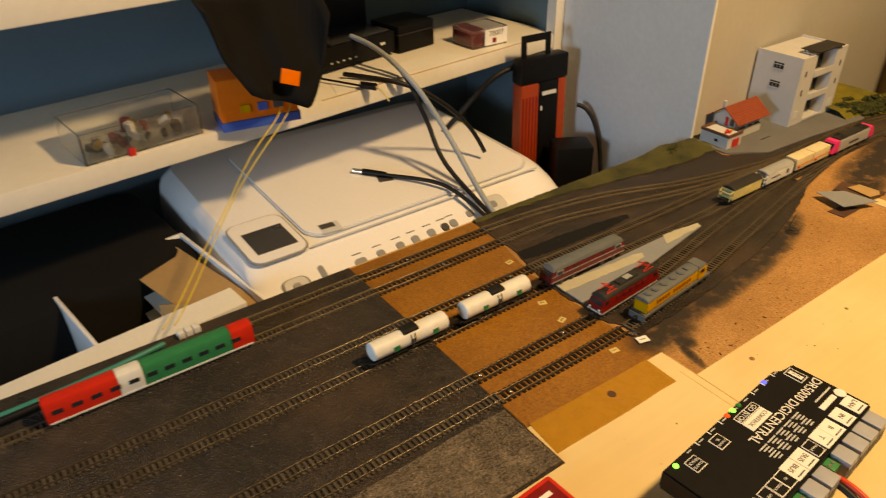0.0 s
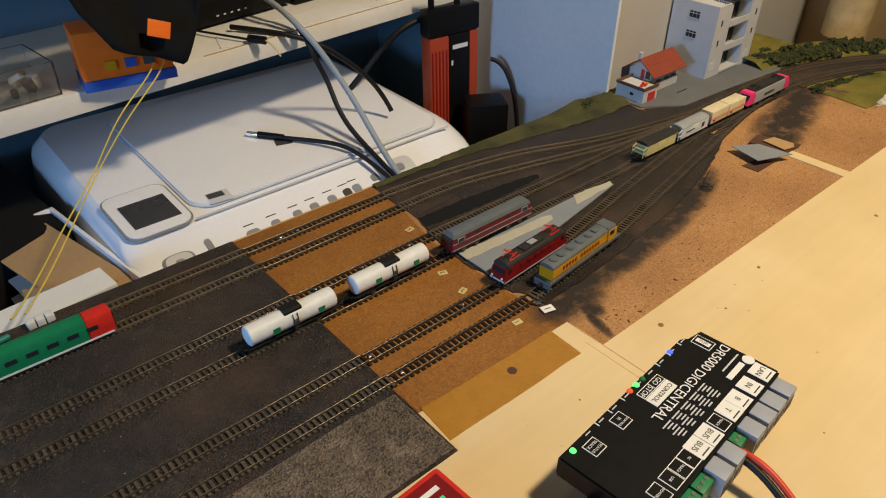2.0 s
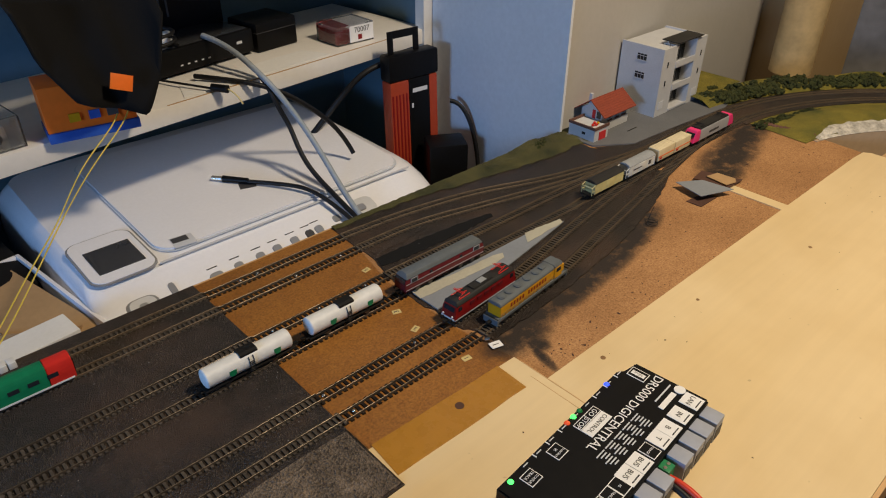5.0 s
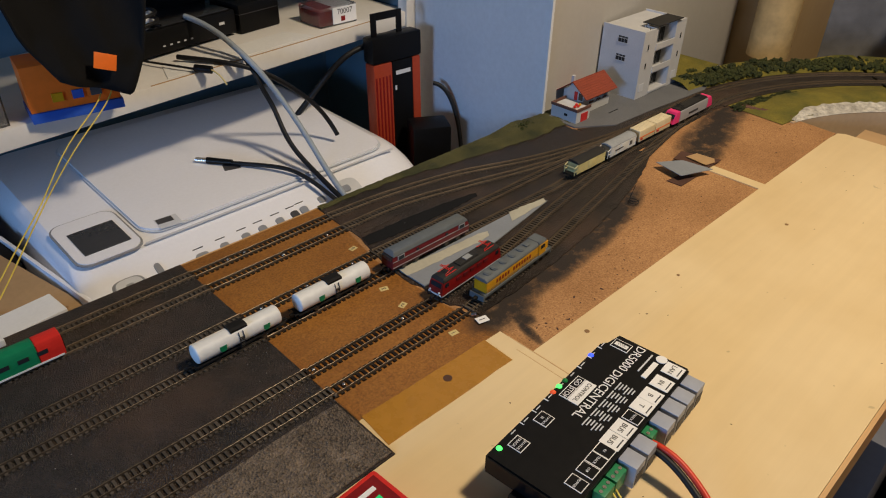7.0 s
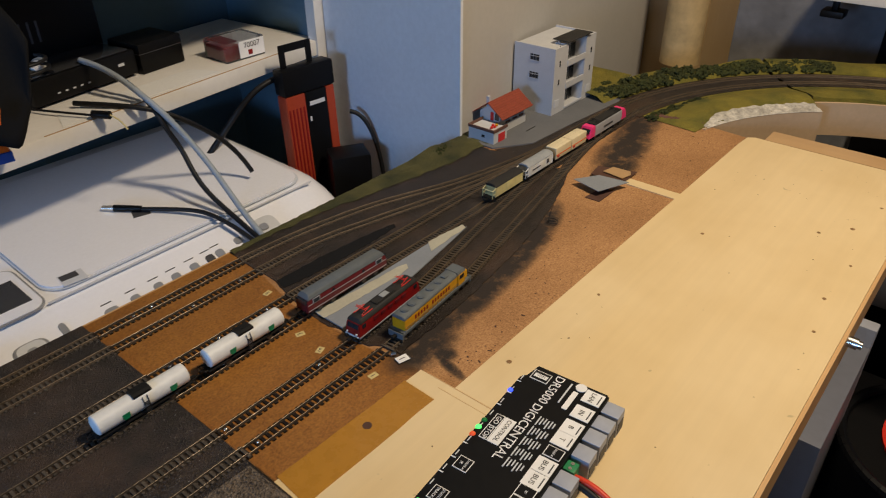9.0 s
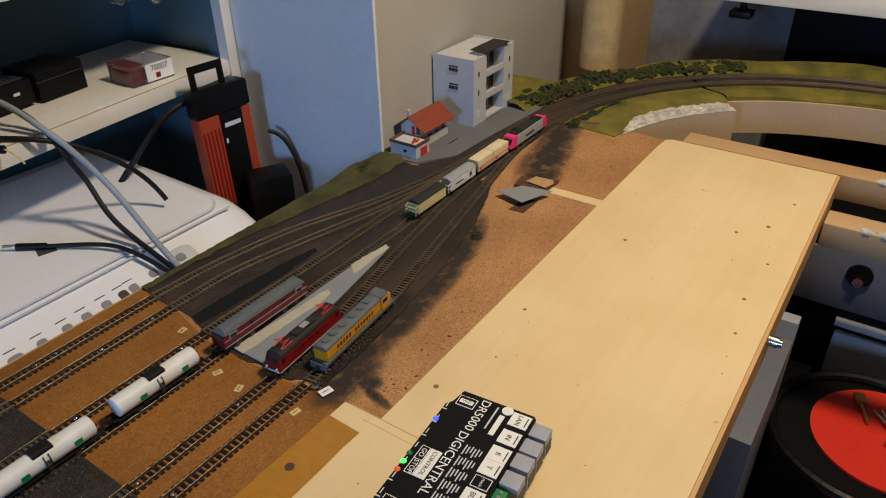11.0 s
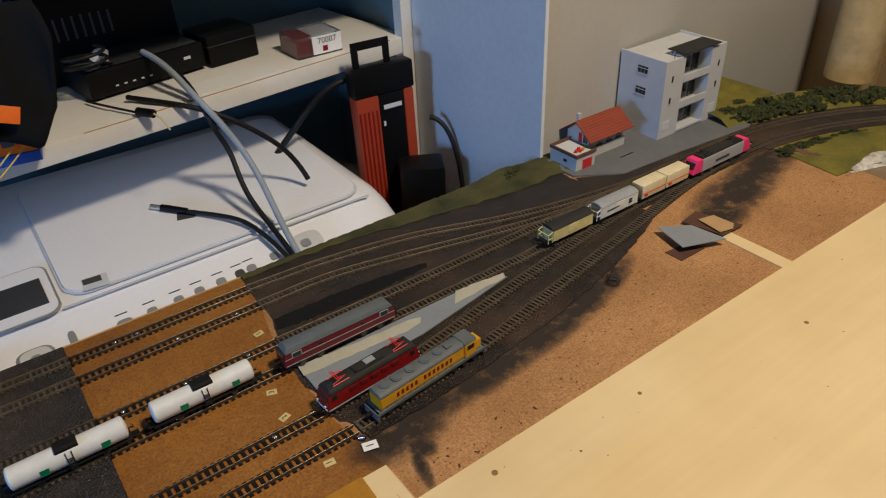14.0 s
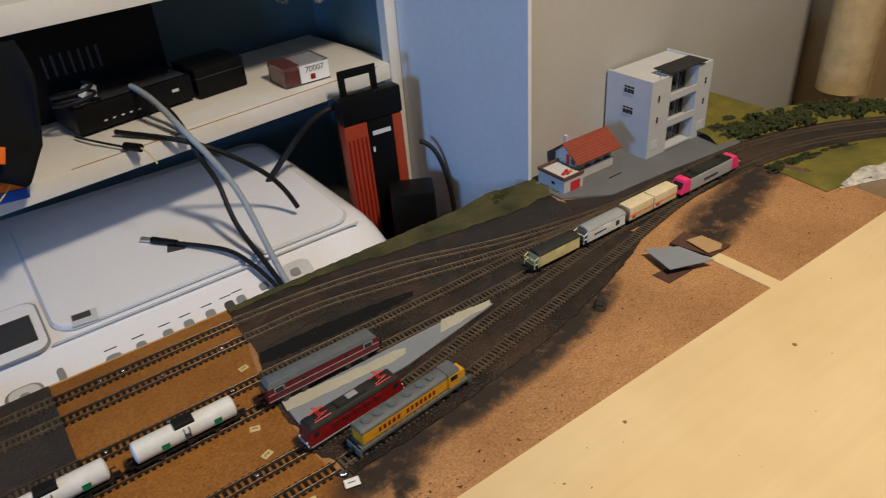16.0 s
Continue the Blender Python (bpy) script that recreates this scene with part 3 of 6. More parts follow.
def scenery(name, d0, d1, material, label, parent):
    bm = bmesh.new()
    rows = []
    n = int((d1 - d0) / 0.8)
    for i in range(n + 1):
        d = d0 + (d1 - d0) * i / n
        r0 = inner(d)
        rows.append([bm.verts.new((*arc(r0 + (0.606 - r0) * j / 36, d), hill(r0 + (0.606 - r0) * j / 36, d))) for j in range(37)])
    for a, b in zip(rows, rows[1:]):
        for j in range(36):
            bm.faces.new((a[j], a[j + 1], b[j + 1], b[j]))
    low = [[bm.verts.new((v.co.x, v.co.y, -0.055)) for v in (row[0], row[-1])] for row in rows]
    for (a, la), (b, lb) in zip(zip(rows, low), zip(rows[1:], low[1:])):
        bm.faces.new((a[-1], la[1], lb[1], b[-1]))
        bm.faces.new((a[0], b[0], lb[0], la[0]))
    bmesh.ops.recalc_face_normals(bm, faces=bm.faces)
    return part(name, bm, material, parent, label)


def fascia(d0, d1, parent, lip):
    bm = bmesh.new()
    n = int((d1 - d0) / 2)
    prev = None
    for i in range(n + 1):
        d = d0 + (d1 - d0) * i / n
        row = [bm.verts.new((*arc(inner(d) - off, d), z)) for off, z in ((0.001, 0.002), (0.006, 0.002), (0.006, -0.058), (0.001, -0.058))]
        if prev:
            for k in range(4):
                bm.faces.new((prev[k], prev[(k + 1) % 4], row[(k + 1) % 4], row[k]))
        else:
            bm.faces.new(row)
        prev = row
    bm.faces.new(prev[::-1])
    bmesh.ops.recalc_face_normals(bm, faces=bm.faces)
    return part("fascia", bm, M_FASCIA, parent, lip)


curve_a = thing("scenery_board", "curved scenery board with grass, track bed and plastered edge", "scenery board", "scenery boards", "structure")
scenery("landscape", 6.0, 46.0, M_GRASS, "olive flocked grass", curve_a)
fascia(9.0, 46.0, curve_a, "raw beige edge board")
curve_b = thing("scenery_board", "curved scenery board with bright grass and beige edge", "scenery board", "scenery boards", "structure")
scenery("landscape", 46.8, 104.0, M_GRASS, "bright olive flocked grass", curve_b)
fascia(46.8, 104.0, curve_b, "raw beige edge board")


def arc_strip(name, r0, r1, d0, d1, z0, z1, material, parent, label):
    pts = [arc(r0 + 0.002 * noise.noise((d, 1, 0)), d) for d in np.linspace(d1, d0, 40)] + [arc(r1 + 0.002 * noise.noise((d, 5, 0)), d) for d in np.linspace(d0, d1, 40)]
    return part(name, prism([(float(x), float(y)) for x, y in pts], z0, z1), material, parent, label, False)


arc_strip("track_bed", R_IN - 0.016, R_OUT + 0.016, 5.0, 46.0, 0.0, 0.0022, M_BALLAST, curve_a, "brown ballasted bed")
arc_strip("track_bed", R_IN - 0.016, R_OUT + 0.016, 46.8, 104.0, 0.0, 0.0022, M_BALLAST, curve_b, "brown ballasted bed")
crust = bmesh.new()
rng = random.Random(5)
rows = []
for i in range(121):
    d = 10.0 + 35.8 * i / 120
    wide = 0.008 + 0.020 * min(1.0, (d - 10) / 8) + 0.005 * noise.noise((d * 0.5, 0, 0))
    row = []
    for j in range(9):
        r = inner(d) - 0.0065 + wide * j / 8
        edge = math.sin(math.pi * j / 8)
        row.append(crust.verts.new((*arc(r, d), max(hill(r, d) if r > inner(d) else 0.002, 0.002) + 0.0012 * edge + 0.0016 * edge * noise.noise((d * 1.3, j * 0.9, 4)))))
    rows.append(row)
for a, b in zip(rows, rows[1:]):
    for j in range(8):
        crust.faces.new((a[j], a[j + 1], b[j + 1], b[j]))
bmesh.ops.recalc_face_normals(crust, faces=crust.faces)
part("plaster_crust", crust, M_PLASTERED, curve_a, "crumbly white plaster edge")
rust = bmesh.new()
for i in range(40):
    k = i / 39
    bmesh.ops.create_icosphere(rust, subdivisions=1, radius=1, matrix=Matrix.Translation((1.216 + 0.012 * k + rng.uniform(-0.002, 0.002), 0.428 - 0.075 * k, 0.001)) @ Matrix.Diagonal((0.005, 0.004, 0.003 + 0.002 * rng.random(), 1)))
part("broken_edge", rust, M_STONE, curve_a, "broken red-brown plaster edge")


def bush(name, x, y, z, r, seed, parent=None):
    """A clump of foam foliage: many small ragged lumps."""
    rg = random.Random(seed)
    bm = bmesh.new()
    for i in range(64):
        a, k = rg.random() * 6.28, rg.random() ** 0.6
        s = r * rg.uniform(0.13, 0.27)
        m4 = Matrix.Translation((x + math.cos(a) * k * r, y + math.sin(a) * k * r, z + r * 0.55 * (1 - k * k) * rg.uniform(0.3, 1.1))) @ Euler((rg.random() * 3, rg.random() * 3, 0)).to_matrix().to_4x4() @ Matrix.Diagonal((s, s * 0.8, s * 0.7, 1))
        got = bmesh.ops.create_icosphere(bm, subdivisions=1, radius=1, matrix=m4)
        for v in got["verts"]:
            v.co += Vector((rg.uniform(-1, 1), rg.uniform(-1, 1), rg.uniform(-1, 1))) * s * 0.30
    return tagged(part(name, bm, M_BUSH, parent), "dark green foam bush on the scenery", "bush", "foam bushes")


rng = random.Random(21)
for i in range(44):
    d = 9 + i * 1.15 + rng.uniform(-0.4, 0.4)
    r = R_OUT + 0.030 + rng.uniform(0, 0.030)
    bush("bush", *arc(r, d), 0.006, rng.uniform(0.014, 0.021), 100 + i)
for i in range(10):
    d = 6 + i * 2.0
    bush("bush", *arc(R_IN - 0.030 - rng.uniform(0, 0.006), d), 0.002, rng.uniform(0.006, 0.011), 200 + i)
for i, (x, y, r) in enumerate(((0.860, 0.614, 0.013), (0.872, 0.616, 0.014), (0.885, 0.619, 0.012), (1.245, 0.545, 0.010), (1.265, 0.560, 0.012), (1.285, 0.548, 0.009), (1.30, 0.570, 0.012))):
    bush("bush", x, y, 0.001, r, 300 + i)
# meadow between the block of flats and the curve
meadow = bmesh.new()
rows = []
for i in range(30):
    x = 1.246 + i * 0.0045
    rows.append([meadow.verts.new((x, max(0.53, arc(0.60, 12)[1]) + (0.655 - 0.53) * j / 11, 0.003 + 0.005 * (j / 11) ** 1.4 * (1 - (i / 29) ** 2) * (0.7 + 0.5 * noise.noise((x * 20, j * 0.4, 2))))) for j in range(12)])
for a, b in zip(rows, rows[1:]):
    for j in range(11):
        meadow.faces.new((a[j], b[j], b[j + 1], a[j + 1]))
part("meadow", meadow, M_GRASS, curve_a, "yellow-green meadow")

# ---- tracks ----
G = 0.0048


def offset_line(pts, off):
    out = []
    for i, (x, y) in enumerate(pts):
        ax, ay = pts[max(0, i - 1)]
        bx, by = pts[min(len(pts) - 1, i + 1)]
        l = math.hypot(bx - ax, by - ay)
        out.append((x - (by - ay) / l * off, y + (bx - ax) / l * off))
    return out


def rail_mesh(pts, z, w=0.0008, h=0.0021):
    bm = bmesh.new()
    prev = None
    a, b, fa, fb = offset_line(pts, w / 2), offset_line(pts, -w / 2), offset_line(pts, w), offset_line(pts, -w)
    ia, ib = offset_line(pts, w * 0.22), offset_line(pts, -w * 0.22)
    for i in range(len(pts)):
        row = [bm.verts.new(c) for c in ((*fa[i], z), (*a[i], z + 0.0007), (*a[i], z + h - 0.0004), (*ia[i], z + h), (*ib[i], z + h), (*b[i], z + h - 0.0004), (*b[i], z + 0.0007), (*fb[i], z))]
        if prev:
            for k in range(8):
                bm.faces.new((prev[k], prev[(k + 1) % 8], row[(k + 1) % 8], row[k]))
        else:
            bm.faces.new(row)
        prev = row
    bm.faces.new(prev[::-1])
    bmesh.ops.recalc_face_normals(bm, faces=bm.faces)
    return bm


def resample(pts, step):
    out, left_over = [], 0.0
    for (ax, ay), (bx, by) in zip(pts, pts[1:]):
        l = math.hypot(bx - ax, by - ay)
        d = left_over
        while d < l:
            out.append((ax + (bx - ax) * d / l, ay + (by - ay) * d / l, math.atan2(by - ay, bx - ax)))
            d += step
        left_over = d - l
    return out


def curve_through(points, n=12):
    """A smooth line through a few plan points (Catmull-Rom)."""
    p = [Vector(q) for q in points]
    p = [2 * p[0] - p[1]] + p + [2 * p[-1] - p[-2]]
    out = []
    for i in range(1, len(p) - 2):
        for k in range(n):
            t = k / n
            out.append(tuple(0.5 * ((2 * p[i]) + (p[i + 1] - p[i - 1]) * t + (2 * p[i - 1] - 5 * p[i] + 4 * p[i + 1] - p[i + 2]) * t * t + (3 * p[i] - p[i - 1] - 3 * p[i + 1] + p[i + 2]) * t ** 3)))
    return out + [tuple(p[-2])]


SLEEPER_MESH = bpy.data.meshes.new("sleeper")
_b = box(-0.00155, -0.0079, 0.0, 0.00155, 0.0079, 0.0016)
_b.to_mesh(SLEEPER_MESH)
_b.free()
SLEEPER_MESH.materials.append(M_SLEEPER)
OLD_SLEEPER_MESH = bpy.data.meshes.new("old_sleeper")
_b = box(-0.0012, -0.0076, -0.0009, 0.0012, 0.0076, 0.0014)
_b.to_mesh(OLD_SLEEPER_MESH)
_b.free()
OLD_SLEEPER_MESH.materials.append(M_OLDSLEEPER)
single_sleepers = []


def track(label, pts, z=0.0, rail=M_RAIL, sleeper=M_OLDSLEEPER, single=False):
    tr = thing("railway_track", label, "track", "railway tracks")
    for off in (G, -G):
        smooth_all(part("rail", rail_mesh(offset_line(pts, off), z + (0.0015 if single else 0.0008)), rail, tr, "", False), 65)
    single_sleepers.append((tr, resample(pts, 0.0060 if single else 0.0050), z, SLEEPER_MESH if single else OLD_SLEEPER_MESH))
    return tr


YT = (0.6055, 0.5725, 0.5065, 0.4695, 0.3985, 0.3655)
LEFT_END = (0.319, 0.319, 0.319, 0.319, 0.320, 0.321)
RIGHT_END = (0.496, 0.494, 0.483, 0.478, 0.476, 0.488)
yard = "sooty yard track on grey ballast"
cork_label = "brown plastic track screwed to tan chipboard"
for y, x0, x1 in zip(YT, LEFT_END, RIGHT_END):
    track(yard, [(-0.25 + (x0 - 0.0005 + 0.25) * k / 10, y) for k in range(11)], 0.0022, M_RUSTRAIL if y > 0.52 else M_RAIL)
    track(cork_label, [(x0 + 0.0005 + (x1 - x0) * k / 8, y) for k in range(9)], 0.0, M_RAIL, M_SLEEPER, True)
throat = "weathered turnout track in brown ballast"
track(throat, curve_through([(0.498, 0.606), (0.587, 0.599), (0.689, 0.5795), (0.80, 0.5405), (0.90, 0.517), (0.99, 0.5045), (1.05, 0.5035)]), 0.0012, M_RUSTRAIL)
track(throat, curve_through([(0.496, 0.5725), (0.58, 0.5695), (0.669, 0.550), (0.772, 0.524), (0.86, 0.507), (0.93, 0.5035)]), 0.0012, M_RUSTRAIL)
track(throat, [(0.486 + 0.664 * k / 40, 0.5065 - 0.0035 * min(1, k / 12)) for k in range(41)], 0.0013, M_RUSTRAIL)
track(throat, [(0.481 + 0.669 * k / 40, 0.4695 - 0.0035 * min(1, k / 12)) for k in range(41)], 0.0013, M_RUSTRAIL)
track(throat, curve_through([(0.480, 0.3985), (0.52, 0.4010), (0.57, 0.4075), (0.63, 0.4175), (0.70, 0.431), (0.78, 0.4440), (0.86, 0.456), (0.94, 0.4645), (1.0, 0.466)]), 0.0012, M_RUSTRAIL)
track(throat, curve_through([(0.492, 0.3660), (0.56, 0.3715), (0.64, 0.3820), (0.72, 0.3975), (0.81, 0.4145), (0.90, 0.432), (0.97, 0.446), (1.04, 0.458), (1.12, 0.466)]), 0.0012, M_RUSTRAIL)
track(throat, curve_through([(0.76, 0.466), (0.82, 0.4715), (0.88, 0.484), (0.95, 0.498), (1.01, 0.503)]), 0.0011, M_RUSTRAIL)
for r in (R_IN, R_OUT):
    track("weathered curved track through the grass", [arc(r, d) for d in np.linspace(0.0, 103, 90)], 0.0018, M_RUSTRAIL)

# screws and yard numbers on the chipboard
for x, y in ((0.381, 0.6055), (0.3243, 0.4695), (0.3254, 0.3985), (0.395, 0.5065), (0.3340, 0.3655), (0.470, 0.5725), (0.455, 0.5065), (0.375, 0.4695), (0.432, 0.3985), (0.34, 0.5065), (0.36, 0.6055), (0.41, 0.5725)):
    s = bmesh.new()
    rod(s, (x, y, 0.0), (x, y, 0.0030), 0.0017, 12)
    bmesh.ops.create_uvsphere(s, u_segments=12, v_segments=6, radius=0.0017, matrix=Matrix.Translation((x, y, 0.003)) @ Matrix.Diagonal((1, 1, 0.5, 1)))
    tagged(part("track_screw", s, M_SCREW), "small shiny screw between the rails", "screw", "track screws")


def paper_label(name, x, y, turn, size, text, material, label, z=0.0004):
    lb = thing(name, label, "label", m=pose(x, y, z, 0, 0, turn))
    part("paper", box(-size, -size * 0.7, -0.0002, size, size * 0.7, 0.0003), material, lb, "", False)
    words("digit", text, size * 1.5, pose(0, 0, 0.0005, 0, 0, 90), M_INK, lb)


paper_label("track_number", 0.4885, 0.3435, -15, 0.0062, "1", M_LABEL, "white paper number on the black paint", 0.0022)
for x, y, s, d in ((0.455, 0.350, -8, "1"), (0.448, 0.416, 20, "2"), (0.452, 0.450, -20, "3"), (0.476, 0.532, 10, "5")):
    paper_label("track_number", x, y, s, 0.0046, d, M_YLABEL, "yellowed paper number glued to the chipboard")
clip = bmesh.new()
rod(clip, (0.486, 0.356, 0.002), (0.4895, 0.3525, 0.0035), 0.0021, 10)
tagged(part("rail_joiner", clip, M_SCREW), "shiny metal rail joiner at the board joint", "joiner")

# grey platform card with masking tape
card = thing("platform_card", "grey card platform held by cream masking tape", "platform")
part("card", prism([(0.484, 0.4220), (0.60, 0.4285), (0.675, 0.4405), (0.722, 0.4485), (0.712, 0.4535), (0.66, 0.4600), (0.484, 0.4605)], 0.0019, 0.0034), M_GREYCARD, card, "", False)
rng = random.Random(8)
part("masking_tape", prism(rough_line([(0.483, 0.4470), (0.592, 0.4405), (0.606, 0.4420), (0.611, 0.4500), (0.600, 0.4530), (0.54, 0.4570), (0.484, 0.4630)], 0.006, 0.0007), 0.0035, 0.0039), M_MASKTAPE, card, "torn cream masking tape", False)
part("masking_tape", prism(rough_line([(0.651, 0.4455), (0.690, 0.4470), (0.719, 0.4480), (0.722, 0.4560), (0.690, 0.4590), (0.664, 0.4625)], 0.006, 0.0010), 0.0035, 0.0039), M_MASKTAPE, card, "torn cream masking tape", False)

# loose card sheets by the throat
sheets = (("grey_card", [(0.898, 0.3625), (0.9480, 0.3430), (0.9420, 0.3855), (0.9095, 0.4070)], 0.0095, M_GREYCARD, "tilted sheet of light grey card"),
          ("brown_card", [(0.9475, 0.402), (0.9595, 0.354), (0.995, 0.3535), (0.9785, 0.4065)], 0.0040, M_BROWNCARD, "dark brown card offcut"),
          ("cork_offcut", [(0.963, 0.391), (0.959, 0.3585), (0.977, 0.3545), (0.986, 0.360), (0.984, 0.386)], 0.0062, M_CARDBOARD, "tan cork offcut with rounded corners"),
          ("brown_card", [(0.8868, 0.3755), (0.8875, 0.3540), (0.926, 0.3535), (0.9245, 0.3715)], 0.0012, M_BROWNCARD, "dark brown card offcut"))
for name, outline, z, material, label in sheets:
    tagged(part(name, prism(outline, z - 0.0008, z), material, None, "", False), label, "card sheet")
prop = bmesh.new()
bm_box(prop, 0.915, 0.366, 0.0, 0.935, 0.378, 0.0087)
tagged(part("card_block", prop, M_BROWNCARD, None, "", False), "brown card block under the grey sheet", "card block")

# crumbs and dirt on the boards, and specks for the ballast's glints
rng = random.Random(31)
crumbs = bmesh.new()
for i in range(230):
    if i < 190:
        x, y = rng.uniform(0.50, 1.21), rng.uniform(0.282, 0.41)
        if y > 0.30 + 0.13 * (x - 0.5) / 0.45:
            y = rng.uniform(0.282, 0.31)
    else:
        x, y = rng.uniform(0.33, 1.18), rng.uniform(0.035, 0.275)
    s = rng.uniform(0.0003, 0.0008) * (1.5 if rng.random() < 0.06 else 1)
    if i >= 190 and i % 3:
        s *= 0.6
    bmesh.ops.create_icosphere(crumbs, subdivisions=1, radius=1, matrix=Matrix.Translation((x, y, 0.0003 if i < 190 else 0.0018)) @ Matrix.Rotation(rng.random() * 3, 4, "Z") @ Matrix.Diagonal((s * rng.uniform(1, 2.6), s, s * 0.6, 1)))
tagged(part("board_crumbs", crumbs, M_BROWNCARD, None, "", False), "dark crumbs and splinters scattered on the boards", "debris", kind="stuff")
# Tiny matt pale beads imitate the sparkle of the glued ballast.
specks = bmesh.new()
for i in range(260):
    x, y = rng.uniform(0.0, 0.95), rng.uniform(0.36, 0.60)
    if 0.315 < x < 0.5 or y < 0.345 + 0.09 * max(0, (x - 0.6) / 0.3):
        continue
    s = rng.uniform(0.00015, 0.00048)
    bmesh.ops.create_icosphere(specks, subdivisions=1, radius=s, matrix=Matrix.Translation((x, y, 0.0026 if x < 0.32 else 0.0022)))
tagged(part("glint_specks", specks, M_PLASTERED, None, "", False), "pale specks standing in for glints on the ballast", "grit", kind="stuff")

# bent wire signal
wire = thing("wire_signal", "thin bent wire stuck in the chipboard", "wire")
cable("upright_wire", [(0.801, 0.379, 0.0), (0.803, 0.379, 0.01), (0.8095, 0.378, 0.021)], 0.0004, M_RUBBER, wire)
cable("coiled_wire", [(0.801 + 0.006 * math.cos(k * 1.1), 0.372 + 0.008 * math.sin(k * 1.1), 0.0008 + 0.0006 * k) for k in range(12)], 0.0004, M_RUBBER, wire)
cable("loop_wire", [(0.775 + 0.008 * math.cos(k * 1.05), 0.384 + 0.005 * math.sin(k * 1.05), 0.001) for k in range(7)], 0.0004, M_RUBBER, wire)

# ---- model houses ----
flats = thing("block_of_flats", "white three-storey model block of flats with balconies", "model building")
FX0, FX1, FY0, FY1, FH = 1.100, 1.230, 0.565, 0.6445, 0.115
LX0, LX1, LD = 1.140, 1.198, 0.022
part("front_wall", box(FX0, FY0, 0.0026, LX0, FY0 + 0.003, FH), M_HOUSE, flats, "", False)
part("front_wall", box(LX1, FY0, 0.0026, FX1, FY0 + 0.003, FH), M_HOUSE, flats, "", False)
part("side_wall", box(FX0, FY0 + 0.0031, 0.0026, FX0 + 0.003, FY1, FH), M_HOUSE, flats, "", False)
part("side_wall", box(FX1 - 0.003, FY0 + 0.0031, 0.0026, FX1, FY1, FH), M_HOUSE, flats, "", False)
part("loggia_back", box(LX0 - 0.004, FY0 + LD, 0.0026, LX1 + 0.004, FY0 + LD + 0.002, FH), M_HOUSE, flats, "", False)
part("loggia_cheek", box(LX0 - 0.002, FY0 + 0.0031, 0.0026, LX0 - 0.0001, FY0 + LD - 0.0001, FH), M_HOUSE, flats, "", False)
part("loggia_cheek", box(LX1 + 0.0001, FY0 + 0.0031, 0.0026, LX1 + 0.002, FY0 + LD - 0.0001, FH), M_HOUSE, flats, "", False)
part("roof_slab", box(FX0 + 0.0031, FY0 + 0.0032, FH - 0.006, LX0 - 0.0021, FY1, FH - 0.003), M_HOUSE, flats, "", False)
part("roof_slab", box(LX1 + 0.0021, FY0 + 0.0032, FH - 0.006, FX1 - 0.0031, FY1, FH - 0.003), M_HOUSE, flats, "", False)
part("roof_slab", box(LX0 - 0.002, FY0 + LD + 0.0021, FH - 0.006, LX1 + 0.002, FY1, FH - 0.003), M_HOUSE, flats, "", False)
for z in (0.0026, 0.038, 0.076):
    part("balcony_floor", box(LX0, FY0 + 0.0005, z, LX1, FY0 + LD - 0.0002, z + 0.002), M_HOUSE, flats, "", False)
    part("parapet", box(LX0, FY0 - 0.001, z + 0.0021, LX1, FY0 + 0.001, z + (0.012 if z > 0.01 else 0.005)), M_HOUSE, flats, "", False)
    part("balcony_glass", box(LX0 + 0.002, FY0 + LD - 0.0012, z + 0.004, LX1 - 0.018, FY0 + LD - 0.0003, z + 0.026), M_GLASSDARK, flats, "", False)
    for x in (LX1 - 0.014, LX1 - 0.006):
        part("balcony_door", box(x, FY0 + LD - 0.0014, z + 0.003, x + 0.006, FY0 + LD - 0.0003, z + 0.027), M_GLASSDARK, flats, "", False)
roofp = part("canopy", box(LX0 - 0.006, FY0 - 0.004, FH + 0.004, LX1 + 0.012, FY0 + 0.028, FH + 0.0056, 0.0003), M_DARKROOF, flats, "dark flat canopy roof")
for x in (LX0 - 0.001, LX1 + 0.001):
    part("canopy_post", box(x - 0.001, FY0 + 0.018, FH, x + 0.001, FY0 + 0.020, FH + 0.004), M_HOUSE, flats, "", False)


def flat_window(parent, place, w, h, panes, along):
    """A small window with a white frame and dark panes, set 0.4 mm proud of its wall."""
    win = thing("window", "", "", m=None)
    win.parent = parent
    x, y, z = place
    for i in range(panes):
        a, b = -w / 2 + w * i / panes + 0.0004, -w / 2 + w * (i + 1) / panes - 0.0004
        if along == "y":
            part("pane", box(x - 0.0005, y + a, z - h / 2, x, y + b, z + h / 2), M_GLASSDARK, win, "", False)
        else:
            part("pane", box(x + a, y - 0.0005, z - h / 2, x + b, y, z + h / 2), M_GLASSDARK, win, "", False)
    e = 0.0007
    if along == "y":
        part("frame", box(x - 0.0008, y - w / 2 - e, z - h / 2 - e, x, y + w / 2 + e, z - h / 2), M_HOUSE, win, "", False)
        part("frame", box(x - 0.0008, y - w / 2, z + h * 0.15, x, y + w / 2, z + h * 0.15 + e), M_HOUSE, win, "", False)
    else:
        part("frame", box(x - w / 2 - e, y - 0.0008, z - h / 2 - e, x + w / 2 + e, y, z - h / 2), M_HOUSE, win, "", False)


for z in (0.096, 0.066):
    flat_window(flats, (FX0, 0.604, z), 0.018, 0.0100, 3, "y")
for z in (0.088, 0.057):
    flat_window(flats, (1.116, FY0, z), 0.004, 0.009, 1, "x")
    flat_window(flats, (1.217, FY0, z), 0.004, 0.009, 1, "x")
